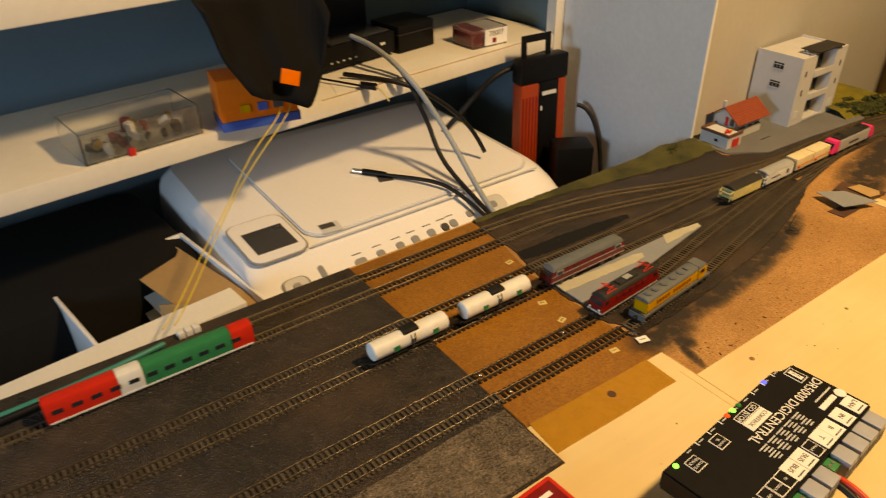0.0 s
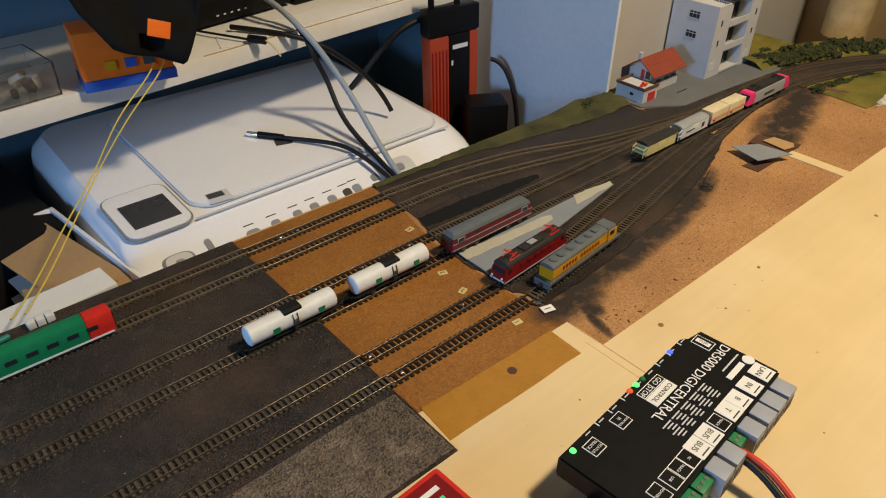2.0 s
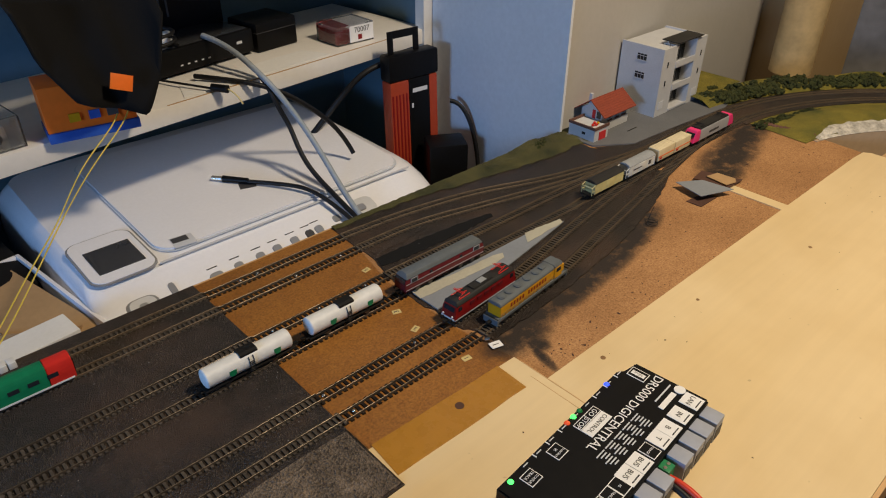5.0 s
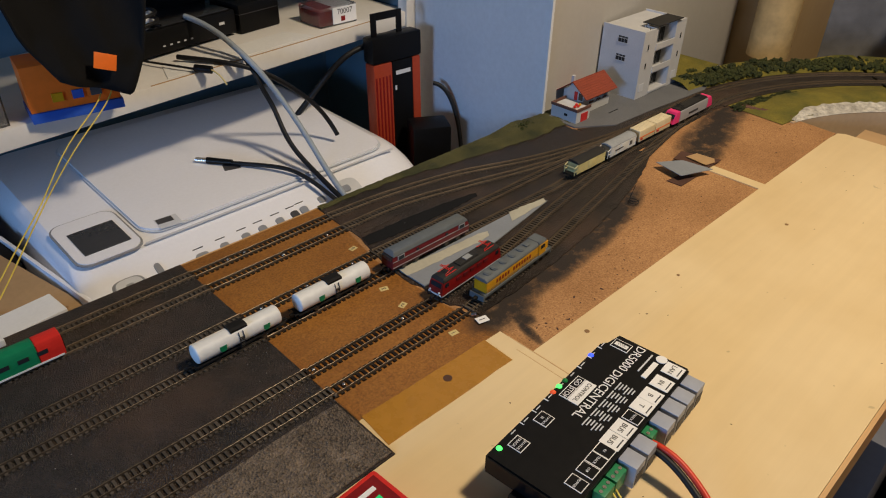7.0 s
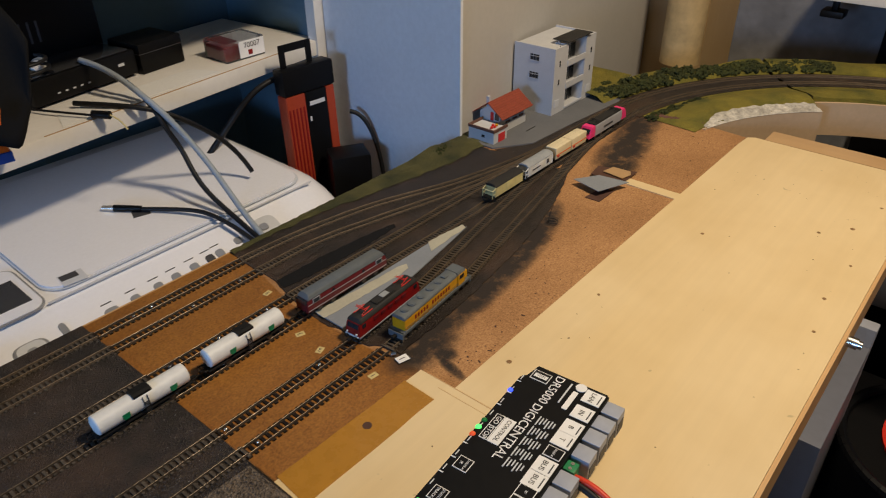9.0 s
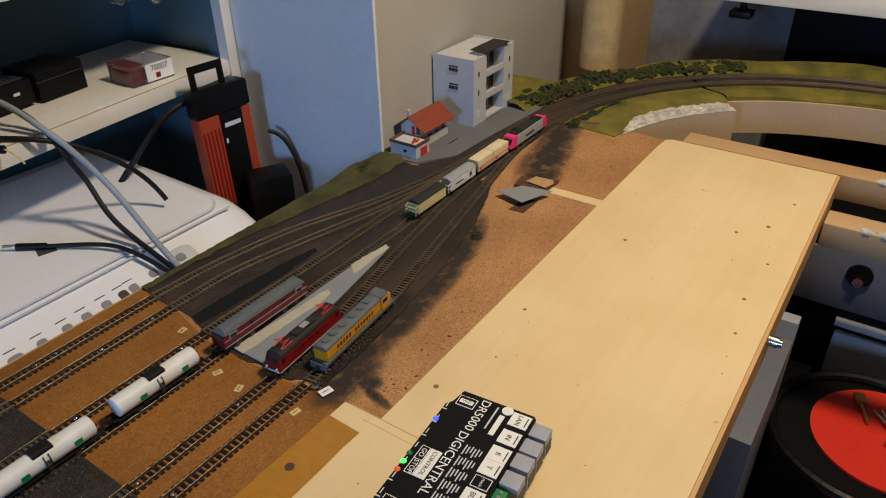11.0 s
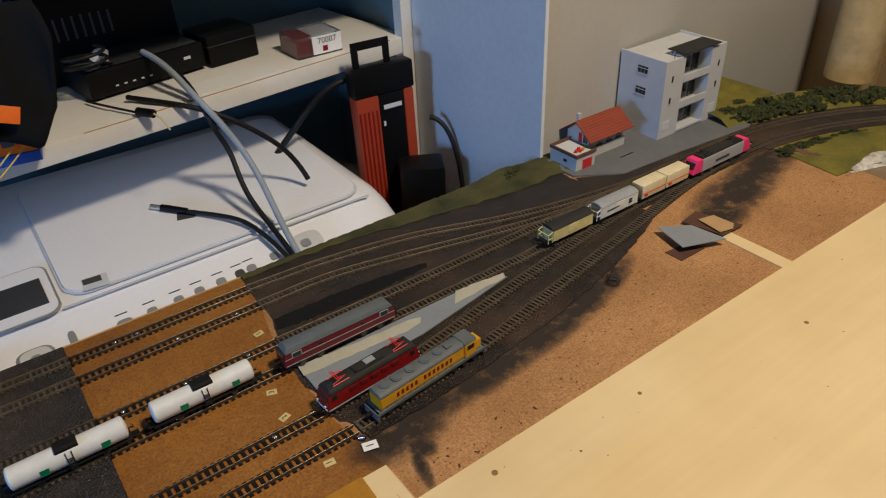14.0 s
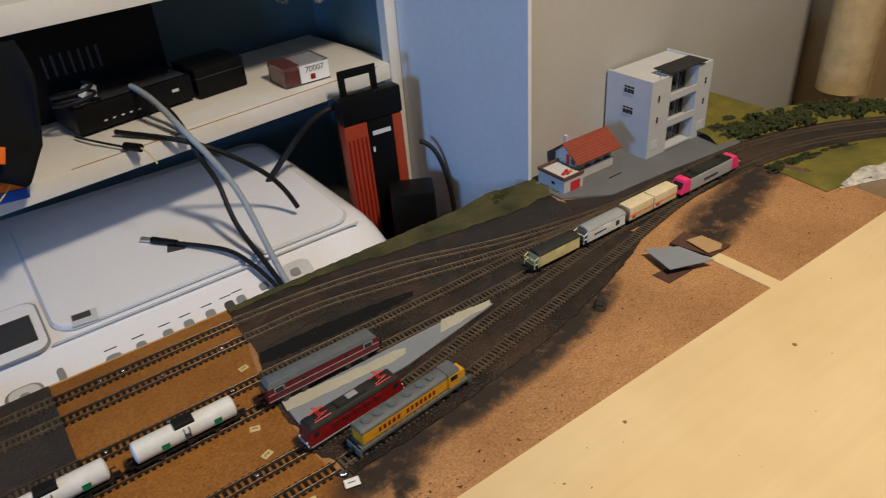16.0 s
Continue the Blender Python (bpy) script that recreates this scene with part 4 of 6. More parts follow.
for x in (1.114, 1.216):
    part("vent_grille", box(x - 0.007, FY0 - 0.0006, 0.014, x + 0.007, FY0, 0.027), M_PRGREY, flats, "grey grille", False)
aerial = bmesh.new()
rod(aerial, (1.118, 0.568, FH - 0.003), (1.118, 0.568, FH + 0.010), 0.0004, 6)
part("aerial", aerial, M_DARKROOF, flats)

house = thing("model_cottage", "small white model cottage with a red tiled roof and garage terrace", "model building")
part("garage", box(0.945, 0.571, 0.0005, 0.980, 0.6195, 0.021), M_HOUSE, house, "", False)
part("garage_door", box(0.957, 0.5702, 0.0008, 0.974, 0.5709, 0.016), M_REDDOOR, house, "red garage door", False)
part("small_window", box(0.9444, 0.588, 0.010, 0.9449, 0.594, 0.014), M_GLASSDARK, house, "", False)
part("terrace_floor", box(0.9462, 0.5722, 0.0211, 0.979, 0.6183, 0.0215), M_PRGREY, house, "", False)
for b in ((0.944, 0.570, 0.981, 0.5720), (0.944, 0.6185, 0.981, 0.6205), (0.944, 0.5721, 0.946, 0.6184)):
    part("terrace_wall", box(b[0], b[1], 0.0211, b[2], b[3], 0.0255), M_STONE, house, "brown stone parapet", False)
cott = bmesh.new()
section([(0.588, 0.0005), (0.627, 0.0005), (0.627, 0.034), (0.6075, 0.048), (0.588, 0.034)], 0.984, 1.052, cott)
part("wall_shell", cott, M_HOUSE, house, "", False)
part("plinth", box(0.9805, 0.5865, 0.0005, 1.0555, 0.5878, 0.016), M_HOUSE, house, "", False)
for k in range(9):
    a, b = k / 9, (k + 1) / 9 + 0.02
    for s in (-1, 1):
        y0, z0 = 0.6075 + s * 0.030 * (1 - a), 0.0300 + 0.0215 * a
        y1, z1 = 0.6075 + s * 0.030 * (1 - b), 0.0300 + 0.0215 * b
        tiles = bmesh.new()
        section([(y0, z0), (y0, z0 + 0.0013), (y1, z1 + 0.0007), (y1, z1 - 0.0006)], 0.977, 1.062, tiles)
        part("tile_course", tiles, M_TILE, house, "red-brown roof tiles", False)
part("chimney", box(0.992, 0.616, 0.040, 0.997, 0.621, 0.056), M_HOUSE, house, "", False)
part("red_door", box(0.9834, 0.600, 0.022, 0.9840, 0.606, 0.036), M_REDDOOR, house, "red front door", False)
part("terrace_window", box(0.9834, 0.5895, 0.024, 0.9840, 0.5975, 0.035), M_GLASSDARK, house, "", False)
for x in (1.005, 1.024, 1.042):
    flat_window(house, (x, 0.588, 0.0255), 0.008, 0.007, 2, "x")
    part("flower_box", box(x - 0.005, 0.5858, 0.017, x + 0.005, 0.5875, 0.0195), M_STONE, house, "", False)
for x, y, c in ((0.957, 0.584, M_BRIGHTRED), (0.963, 0.582, M_BRIGHTRED), (0.970, 0.584, M_UPYELLOW), (0.966, 0.588, M_BRIGHTRED)):
    f = bmesh.new()
    bmesh.ops.create_icosphere(f, subdivisions=1, radius=0.0028, matrix=Matrix.Translation((x, y, 0.0238)) @ Matrix.Diagonal((1.2, 0.9, 0.9, 1)))
    part("terrace_chair", f, c, house, "tiny bright terrace furniture")
twig = bmesh.new()
bm_box(twig, 1.02, 0.560, 0.0026, 1.045, 0.5615, 0.0036, 0.0004)
tagged(part("model_bench", twig, M_DARKROOF), "dark strip lying on the grey apron", "strip")

# ---- rolling stock (built along x, rail top at z = 0) ----
RAIL_TOP = 0.0050


def wheelset(x, parent, r=0.0029):
    bm = bmesh.new()
    rod(bm, (x, -0.0060, r), (x, 0.0060, r), 0.0007, 8)
    for s in (-1, 1):
        rod(bm, (x, s * 0.0042, r), (x, s * 0.0062, r), r, 18)
    part("wheelset", bm, M_WHEEL, parent)


def bogie(x, parent, wheels=(-0.008, 0.008), side=0.0078):
    bg = part("bogie", box(x + wheels[0] - 0.005, -side, 0.0018, x + wheels[-1] + 0.005, side, 0.0052, 0.0006), M_UNDER, parent)
    for w in wheels:
        bm = bmesh.new()
        for s in (-1, 1):
            rod(bm, (x + w, s * (side - 0.0012), 0.0029), (x + w, s * (side + 0.0006), 0.0029), 0.0029, 14)
        part("wheel", bm, M_WHEEL, bg)


def buffers(x, s, parent):
    bm = bmesh.new()
    for y in (-0.0055, 0.0055):
        rod(bm, (x, y, 0.0064), (x + s * 0.0030, y, 0.0064), 0.0006, 8)
        rod(bm, (x + s * 0.0030, y, 0.0064), (x + s * 0.0036, y, 0.0064), 0.0014, 12)
    bm_box(bm, min(x, x + s * 0.006), -0.0016, 0.003, max(x, x + s * 0.006), 0.0016, 0.0052)
    part("coupling", bm, M_UNDER, parent)


def body(name, x0, x1, profile, material, parent, nose=0.0, label=""):
    """A car body: half profile mirrored, drawn along x, its ends leaned in by nose."""
    pts = profile + [(-y, z) for y, z in profile[::-1] if y > 1e-5]
    bm = section(pts, x0, x1)
    if nose:
        top = max(z for _, z in profile)
        low = min(z for _, z in profile)
        for v in bm.verts:
            k = max(0.0, (v.co.z - low) / (top - low) - 0.35) / 0.65
            v.co.x += nose * k * (1 if v.co.x < (x0 + x1) / 2 else -1)
            v.co.y *= 1 - 0.10 * k
    bmesh.ops.bevel(bm, geom=list(bm.edges), offset=0.0005, segments=2, affect="EDGES")
    return part(name, bm, material, parent, label)


def pantograph(x, parent, material, up=0.0045):
    bm = bmesh.new()
    z = 0.0262
    for y in (-0.0042, 0.0042):
        rod(bm, (x - 0.007, y, z), (x + 0.006, y * 0.7, z + up * 0.5), 0.0004, 6)
        rod(bm, (x + 0.006, y * 0.7, z + up * 0.5), (x - 0.003, y, z + up), 0.0004, 6)
        rod(bm, (x - 0.008, y * 1.3, z - 0.0006), (x + 0.008, y * 1.3, z - 0.0006), 0.0005, 6)
    for xx in (-0.0035, -0.0015):
        rod(bm, (x + xx, -0.0068, z + up), (x + xx, 0.0068, z + up), 0.0004, 6)
    part("pantograph", bm, material, parent, "folded wire pantograph")


def electric_red(m):
    e = thing("electric_locomotive", "red model electric locomotive with a sooty roof and pantographs", "locomotive", m=m)
    h = 0.0495
    body("body", -h, h, [(0.0092, 0.0062), (0.0094, 0.0170), (0.0088, 0.0212)], M_SIGNALRED, e, 0.0035)
    body("skirt", -h + 0.0015, h - 0.0015, [(0.0090, 0.0040), (0.0096, 0.0062)], M_SILVERPAINT, e, 0, "grey lower skirt")
    body("roof", -h + 0.0035, h - 0.0035, [(0.0090, 0.0205), (0.0082, 0.0236), (0.0056, 0.0252)], M_DARKROOF, e, 0.003, "sooty roof")
    body("roof_hatch", -0.016, 0.014, [(0.0052, 0.0251), (0.0048, 0.0266)], M_DARKROOF, e)
    part("roof_plate", box(-0.004, -0.0032, 0.0267, 0.006, 0.0032, 0.0272), M_GREYROOF, e, "pale roof plate", False)
    pantograph(-0.031, e, M_BRIGHTRED)
    pantograph(0.031, e, M_BRIGHTRED)
    for s in (-1, 1):
        w = bmesh.new()
        bm_box(w, -0.0003, -0.0068, 0.0150, 0.0003, 0.0068, 0.0195)
        for v in w.verts:
            v.co.x = s * (h - 0.0006 - 0.0035 * max(0, (v.co.z - 0.0114) / 0.0098)) + v.co.x * 2
        part("windscreen", w, M_GLASSDARK, e, "", False)
        for y in (-0.006, 0.006):
            lamp = bmesh.new()
            rod(lamp, (s * (h - 0.0004), y, 0.0098), (s * (h + 0.0006), y, 0.0098), 0.0011, 10)
            part("headlight", lamp, M_WHITEPAINT, e)
        part("nose_stripe", box(*sorted((s * (h - 0.0006), s * (h + 0.0002)))[:1], -0.0085, 0.0062, max(s * (h - 0.0006), s * (h + 0.0002)), 0.0085, 0.0078), M_WHITEPAINT, e, "", False)
        buffers(s * h, s, e)
        bogie(s * 0.026, e, (-0.009, 0.009))
        for y in (-1, 1):
            part("cab_window", box(s * 0.041 - 0.0022, *sorted((y * 0.0090, y * 0.0096))[:1], 0.0150, s * 0.041 + 0.0022, max(y * 0.0090, y * 0.0096), 0.0192), M_GLASSDARK, e, "", False)
    for k in range(5):
        for y in (-1, 1):
            part("louvre", box(-0.026 + k * 0.011, min(y * 0.0090, y * 0.0097), 0.0148, -0.019 + k * 0.011, max(y * 0.0090, y * 0.0097), 0.0186), M_MAROON, e, "", False)
    return e


def diesel_yellow(m):
    e = thing("diesel_locomotive", "yellow and grey model diesel hood locomotive with roof fans", "locomotive", m=m)
    h = 0.0615
    part("frame", box(-h, -0.0092, 0.0052, h, 0.0092, 0.0086, 0.0004), M_UPGREY, e, "grey running board")
    body("hood", -h + 0.005, 0.036, [(0.0080, 0.0088), (0.0080, 0.0212)], M_UPYELLOW, e)
    body("hood_roof", -h + 0.0045, 0.036, [(0.0083, 0.0213), (0.0078, 0.0240), (0.0055, 0.0256)], M_UPGREY, e, 0, "grey chamfered roof")
    body("cab", 0.0362, 0.050, [(0.0090, 0.0088), (0.0090, 0.0225)], M_UPYELLOW, e)
    body("cab_roof", 0.0362, 0.0505, [(0.0092, 0.0226), (0.0075, 0.0256)], M_UPGREY, e)
    body("nose", 0.0505, h - 0.003, [(0.0062, 0.0088), (0.0058, 0.0180)], M_UPYELLOW, e)
    for x in (-0.046, -0.034, -0.019, -0.003, 0.012):
        f = bmesh.new()
        rod(f, (x, 0, 0.0256), (x, 0, 0.0268), 0.0044, 20)
        rod(f, (x, 0, 0.0268), (x, 0, 0.0272), 0.0030, 20)
        part("roof_fan", f, M_UPGREY, e, "grey round fan housing")
    part("exhaust", box(0.020, -0.003, 0.0256, 0.026, 0.003, 0.0272, 0.0003), M_UPGREY, e)
    for y in (-1, 1):
        part("cab_side_window", box(0.039, min(y * 0.0088, y * 0.0092), 0.0165, 0.047, max(y * 0.0088, y * 0.0092), 0.0212), M_GLASSDARK, e, "", False)
        rail = bmesh.new()
        for k in range(13):
            x = -h + 0.004 + k * 0.0078
            rod(rail, (x, y * 0.0092, 0.0086), (x, y * 0.0092, 0.0132), 0.00018, 5)
        rod(rail, (-h + 0.004, y * 0.0092, 0.0132), (-h + 0.0976, y * 0.0092, 0.0132), 0.00018, 5)
        part("handrail", rail, M_UPGREY, e)
    for k in (0, 1, 2, 3, 4, 6, 7, 8, 9, 10, 11, 12):
        part("lettering_bar", box(-0.040 + k * 0.0049, -0.0083, 0.0142, -0.0376 + k * 0.0049, -0.0079, 0.0186), M_SIGNALRED, e, "", False)
    part("windshield", box(0.0497, -0.0070, 0.0180, 0.0503, 0.0070, 0.0218), M_GLASSDARK, e, "", False)
    part("fuel_tank", box(-0.014, -0.0075, 0.0014, 0.014, 0.0075, 0.0051, 0.0006), M_UPGREY, e)
    for s in (-1, 1):
        bogie(s * 0.036, e, (-0.012, 0.0, 0.012))
        part("pilot", box(min(s * (h - 0.002), s * (h + 0.0005)), -0.0090, 0.0018, max(s * (h - 0.002), s * (h + 0.0005)), 0.0090, 0.0086), M_UPGREY, e, "", False)
        cp = bmesh.new()
        bm_box(cp, min(s * h, s * (h + 0.006)), -0.0018, 0.0032, max(s * h, s * (h + 0.006)), 0.0018, 0.0060, 0.0004)
        part("coupling", cp, M_UNDER, e)
    return e


def electric_pink(m):
    e = thing("electric_locomotive", "silver-grey model electric locomotive with magenta cab ends", "locomotive", m=m)
    h = 0.060
    body("body", -h + 0.017, h - 0.017, [(0.0092, 0.0052), (0.0094, 0.0175), (0.0086, 0.0222)], M_SILVERPAINT, e)
    for s in (-1, 1):
        a, b = sorted((s * (h - 0.0172), s * h))
        cab = body("cab", a, b, [(0.0091, 0.0052), (0.0093, 0.0175), (0.0085, 0.0230)], M_PINK, e, 0, "magenta cab end")
        for v in cab.data.vertices:
            if s * v.co.x > h - 0.006:
                v.co.x -= s * max(0.0, v.co.z - 0.010) * 0.55
        w = bmesh.new()
        bm_box(w, -0.0004, -0.0070, 0.0140, 0.0004, 0.0070, 0.0195)
        for v in w.verts:
            v.co.x = s * (h + 0.0003 - max(0.0, v.co.z - 0.010) * 0.55) + v.co.x
        part("windscreen", w, M_GLASSDARK, e, "", False)
        buffers(s * h, s, e)
        bogie(s * 0.031, e, (-0.009, 0.009))
        pantograph(s * 0.030, e, M_DARKROOF, 0.002)
    body("roof", -h + 0.0175, h - 0.0175, [(0.0080, 0.0223), (0.0066, 0.0246)], M_DARKROOF, e, 0, "dark equipment roof")
    for y in (-1, 1):
        part("lettering_bar", box(-0.016, min(y * 0.0093, y * 0.0096), 0.011, 0.012, max(y * 0.0093, y * 0.0096), 0.0145), M_INK, e, "", False)
    return e


def diesel_maroon(m):
    e = thing("diesel_locomotive", "maroon model diesel locomotive with a grey rounded roof", "locomotive", m=m)
    h = 0.0585
    body("body", -h, h, [(0.0090, 0.0048), (0.0093, 0.0140)], M_MAROON, e)
    body("upper_body", -h, h, [(0.0093, 0.0141), (0.0090, 0.0196)], M_MAROON, e, 0.002)
    body("roof", -h + 0.002, h - 0.002, [(0.0090, 0.0197), (0.0074, 0.0236), (0.0040, 0.0250)], M_UPGREY, e, 0.004, "grey rounded roof")
    for y in (-1, 1):
        for z in (0.0068, 0.0138):
            part("silver_line", box(-h + 0.001, min(y * 0.0090, y * 0.0095), z, h - 0.001, max(y * 0.0090, y * 0.0095), z + 0.0005), M_SILVERPAINT, e, "", False)
        for x in (-0.046, 0.046):
            part("cab_window", box(x - 0.004, min(y * 0.0090, y * 0.0096), 0.0146, x + 0.004, max(y * 0.0090, y * 0.0096), 0.0190), M_GLASSDARK, e, "", False)
        for x in (-0.022, 0.022):
            part("side_window", box(x - 0.0016, min(y * 0.0090, y * 0.0095), 0.0152, x + 0.0016, max(y * 0.0090, y * 0.0095), 0.0180), M_GLASSDARK, e, "", False)
        for x in (-0.046, 0.046):
            part("window_frame", box(x - 0.0048, min(y * 0.0089, y * 0.0095), 0.0140, x + 0.0048, max(y * 0.0089, y * 0.0095), 0.0196), M_SILVERPAINT, e, "silver cab window frame", False)
    for s in (-1, 1):
        part("windscreen", box(min(s * (h - 0.003), s * (h + 0.0003)), -0.0074, 0.0148, max(s * (h - 0.003), s * (h + 0.0003)), 0.0074, 0.0192), M_GLASSDARK, e, "", False)
        buffers(s * h, s, e)
        bogie(s * 0.032, e, (-0.009, 0.009))
    return e


def van(m, paint, roof, label, letters=False):
    """A two-axle covered goods wagon with an end platform."""
    w = thing("goods_wagon", label, "wagon", "goods train", m=m)
    h = 0.0345
    part("underframe", box(-h, -0.0080, 0.0040, h, 0.0080, 0.0056, 0.0003), M_UNDER, w)
    body("body", -h + 0.0075, h, [(0.0088, 0.0057), (0.0088, 0.0195)], paint, w)
    body("roof", -h + 0.0065, h + 0.0006, [(0.0094, 0.0196), (0.0072, 0.0222), (0.0030, 0.0236)], roof, w, 0, "low arched roof")
    cabin = bmesh.new()
    for x in (-h + 0.0004, -h + 0.0066):
        for y in (-0.0082, 0.0082):
            rod(cabin, (x, y, 0.0057), (x, y, 0.0165), 0.0006, 6)
    for y in (-0.0082, 0.0082):
        rod(cabin, (-h + 0.0004, y, 0.0110), (-h + 0.0070, y, 0.0110), 0.0006, 6)
        rod(cabin, (-h + 0.0004, y, 0.0165), (-h + 0.0070, y, 0.0190), 0.0006, 6)
    rod(cabin, (-h + 0.0004, -0.0082, 0.0110), (-h + 0.0004, 0.0082, 0.0110), 0.0006, 6)
    rod(cabin, (-h + 0.0004, -0.0082, 0.0165), (-h + 0.0004, 0.0082, 0.0165), 0.0006, 6)
    part("end_platform", cabin, paint, w, "railed brakeman's platform")
    for y in (-1, 1):
        part("sliding_door", box(-0.004, min(y * 0.0087, y * 0.0093), 0.0062, 0.011, max(y * 0.0087, y * 0.0093), 0.0186, 0.0002), paint, w)
        for x in (-0.022, -0.0135, 0.0175, 0.026, 0.0335):
            part("side_post", box(x, min(y * 0.0087, y * 0.0091), 0.0058, x + 0.0006, max(y * 0.0087, y * 0.0091), 0.0192), paint, w, "", False)
        part("step", box(-0.027, min(y * 0.0070, y * 0.0095), 0.0024, -0.021, max(y * 0.0070, y * 0.0095), 0.0030), M_UNDER, w, "", False)
        if letters:
            part("lettering_bar", box(-0.018, min(y * 0.0093, y * 0.0095), 0.0125, 0.002, max(y * 0.0093, y * 0.0095), 0.0142), M_INK, w, "", False)
            part("emblem", box(0.018, min(y * 0.0090, y * 0.0093), 0.0105, 0.024, max(y * 0.0090, y * 0.0093), 0.0165), M_INK, w, "", False)
    for x in (-0.020, 0.020):
        wheelset(x, w)
    for s in (-1, 1):
        buffers(s * h, s, w)
    return w


def container_wagon(m):
    w = thing("container_wagon", "flat wagon with two cream containers and an orange stripe", "wagon", "goods train", m=m)
    h = 0.0445
    part("flat_bed", box(-h, -0.0078, 0.0040, h, 0.0078, 0.0062, 0.0003), M_UNDER, w)
    for a, b in ((-h + 0.0015, -0.0008), (0.0008, h - 0.0015)):
        c = part("container", box(a, -0.0088, 0.0063, b, 0.0088, 0.0235, 0.0005), M_CREAM, w, "cream container")
        for y in (-1, 1):
            part("stripe", box(a + 0.001, min(y * 0.0087, y * 0.0090), 0.0118, b - 0.001, max(y * 0.0087, y * 0.0090), 0.0134), M_ORANGE, c, "", False)
            part("emblem", box(a + 0.004, min(y * 0.0088, y * 0.0091), 0.0085, a + 0.010, max(y * 0.0088, y * 0.0091), 0.0112), M_REDDOOR, c, "", False)
        for k in range(9):
            x = a + 0.003 + k * (b - a - 0.006) / 8
            part("roof_rib", box(x - 0.0003, -0.0080, 0.0234, x + 0.0003, 0.0080, 0.0238), M_CREAM, c, "", False)
    for x in (-0.028, 0.028):
        wheelset(x, w)
    for s in (-1, 1):
        buffers(s * h, s, w)
    return w


def tank_wagon(m):
    w = thing("tank_wagon", "white model tank wagon with a small green emblem", "wagon", "tank train", m=m)
    h = 0.0455
    part("underframe", box(-h, -0.0072, 0.0040, h, 0.0072, 0.0056, 0.0003), M_UNDER, w)
    t = bmesh.new()
    rod(t, (-h + 0.004, 0, 0.0150), (h - 0.004, 0, 0.0150), 0.0094, 32)
    for s in (-1, 1):
        bmesh.ops.create_uvsphere(t, u_segments=32, v_segments=12, radius=0.0094, matrix=Matrix.Translation((s * (h - 0.004), 0, 0.0150)) @ Matrix.Diagonal((0.30, 1, 1, 1)))
    tank = part("tank", t, M_WHITEPAINT, w, "glossy white tank")
    for y in (-1, 1):
        for x in (-0.019, 0.026):
            e = bmesh.new()
            prism([(-0.0034, 0.0030), (-0.0034, -0.0008), (-0.0018, -0.0030), (0.0018, -0.0030), (0.0034, -0.0008), (0.0034, 0.0030)], 0.0, 0.0004, e)
            em = part("emblem", e, M_GREEN, tank, "green shield emblem")
            em.matrix_basis = pose(x, y * 0.0092, 0.0140 - 0.0004 * (y + 1), 90 if y < 0 else -90, 0, 0)
        lad = bmesh.new()
        for x in (-0.0022, 0.0022):
            rod(lad, (x, y * 0.0080, 0.0222), (x, y * 0.0100, 0.0170), 0.0004, 6)
            rod(lad, (x, y * 0.0100, 0.0170), (x, y * 0.0098, 0.0050), 0.0004, 6)
        for k in range(7):
            rod(lad, (-0.0022, y * 0.0099, 0.0062 + k * 0.0018), (0.0022, y * 0.0099, 0.0062 + k * 0.0018), 0.0003, 6)
        part("ladder", lad, M_UNDER, w, "thin black side ladder")
    dome = bmesh.new()
    rod(dome, (0, 0, 0.0236), (0, 0, 0.0260), 0.0024, 16)
    part("dome", dome, M_UNDER, tank)
    saddle = bmesh.new()
    section([(-0.0060, 0.0226), (0.0060, 0.0226), (0.0060, 0.0250), (0.0030, 0.0258), (-0.0030, 0.0258), (-0.0060, 0.0250)], -0.0085, 0.0085, saddle)
    part("walkway", saddle, M_UNDER, w, "black walkway on the tank top", False)
    for x in (-0.024, 0.024):
        wheelset(x, w)
    for s in (-1, 1):
        buffers(s * h, s, w)
    return w


def coach(m):
    """A long coach in red, white and green, with rows of windows."""
    w = thing("passenger_coach", "model passenger coach in red, white and green bands", "coach", m=m)
    prof = [(0.0088, 0.0030), (0.0092, 0.0100), (0.0090, 0.0190), (0.0068, 0.0240), (0.0030, 0.0256)]
    for a, b, c in ((-0.098, -0.037, M_BRIGHTRED), (-0.0368, -0.0152, M_WHITEPAINT), (-0.015, 0.068, M_GREEN), (0.0682, 0.090, M_BRIGHTRED)):
        body("body_section", a, b, prof, c, w)
    for y in (-1, 1):
        for k in range(11):
            x = -0.088 + k * 0.0160
            part("window", box(x - 0.0045, min(y * 0.0088, y * 0.0095), 0.0125, x + 0.0045, max(y * 0.0088, y * 0.0095), 0.0168), M_GLASSDARK, w, "", False)
        part("sole_bar", box(-0.096, min(y * 0.0088, y * 0.0094), 0.0030, 0.088, max(y * 0.0088, y * 0.0094), 0.0046), M_WHITEPAINT, w, "white lower stripe", False)
    part("gangway", box(0.0900, -0.0040, 0.0050, 0.0915, 0.0040, 0.0190), M_UNDER, w, "", False)
    for x in (0.0902,):
        for y in (-0.006, 0.006):
            part("end_window", box(0.0898, y - 0.0014, 0.0125, 0.0904, y + 0.0014, 0.0170), M_GLASSDARK, w, "", False)
    for x in (-0.070, 0.066):
        bogie(x, w, (-0.008, 0.008))
    return w


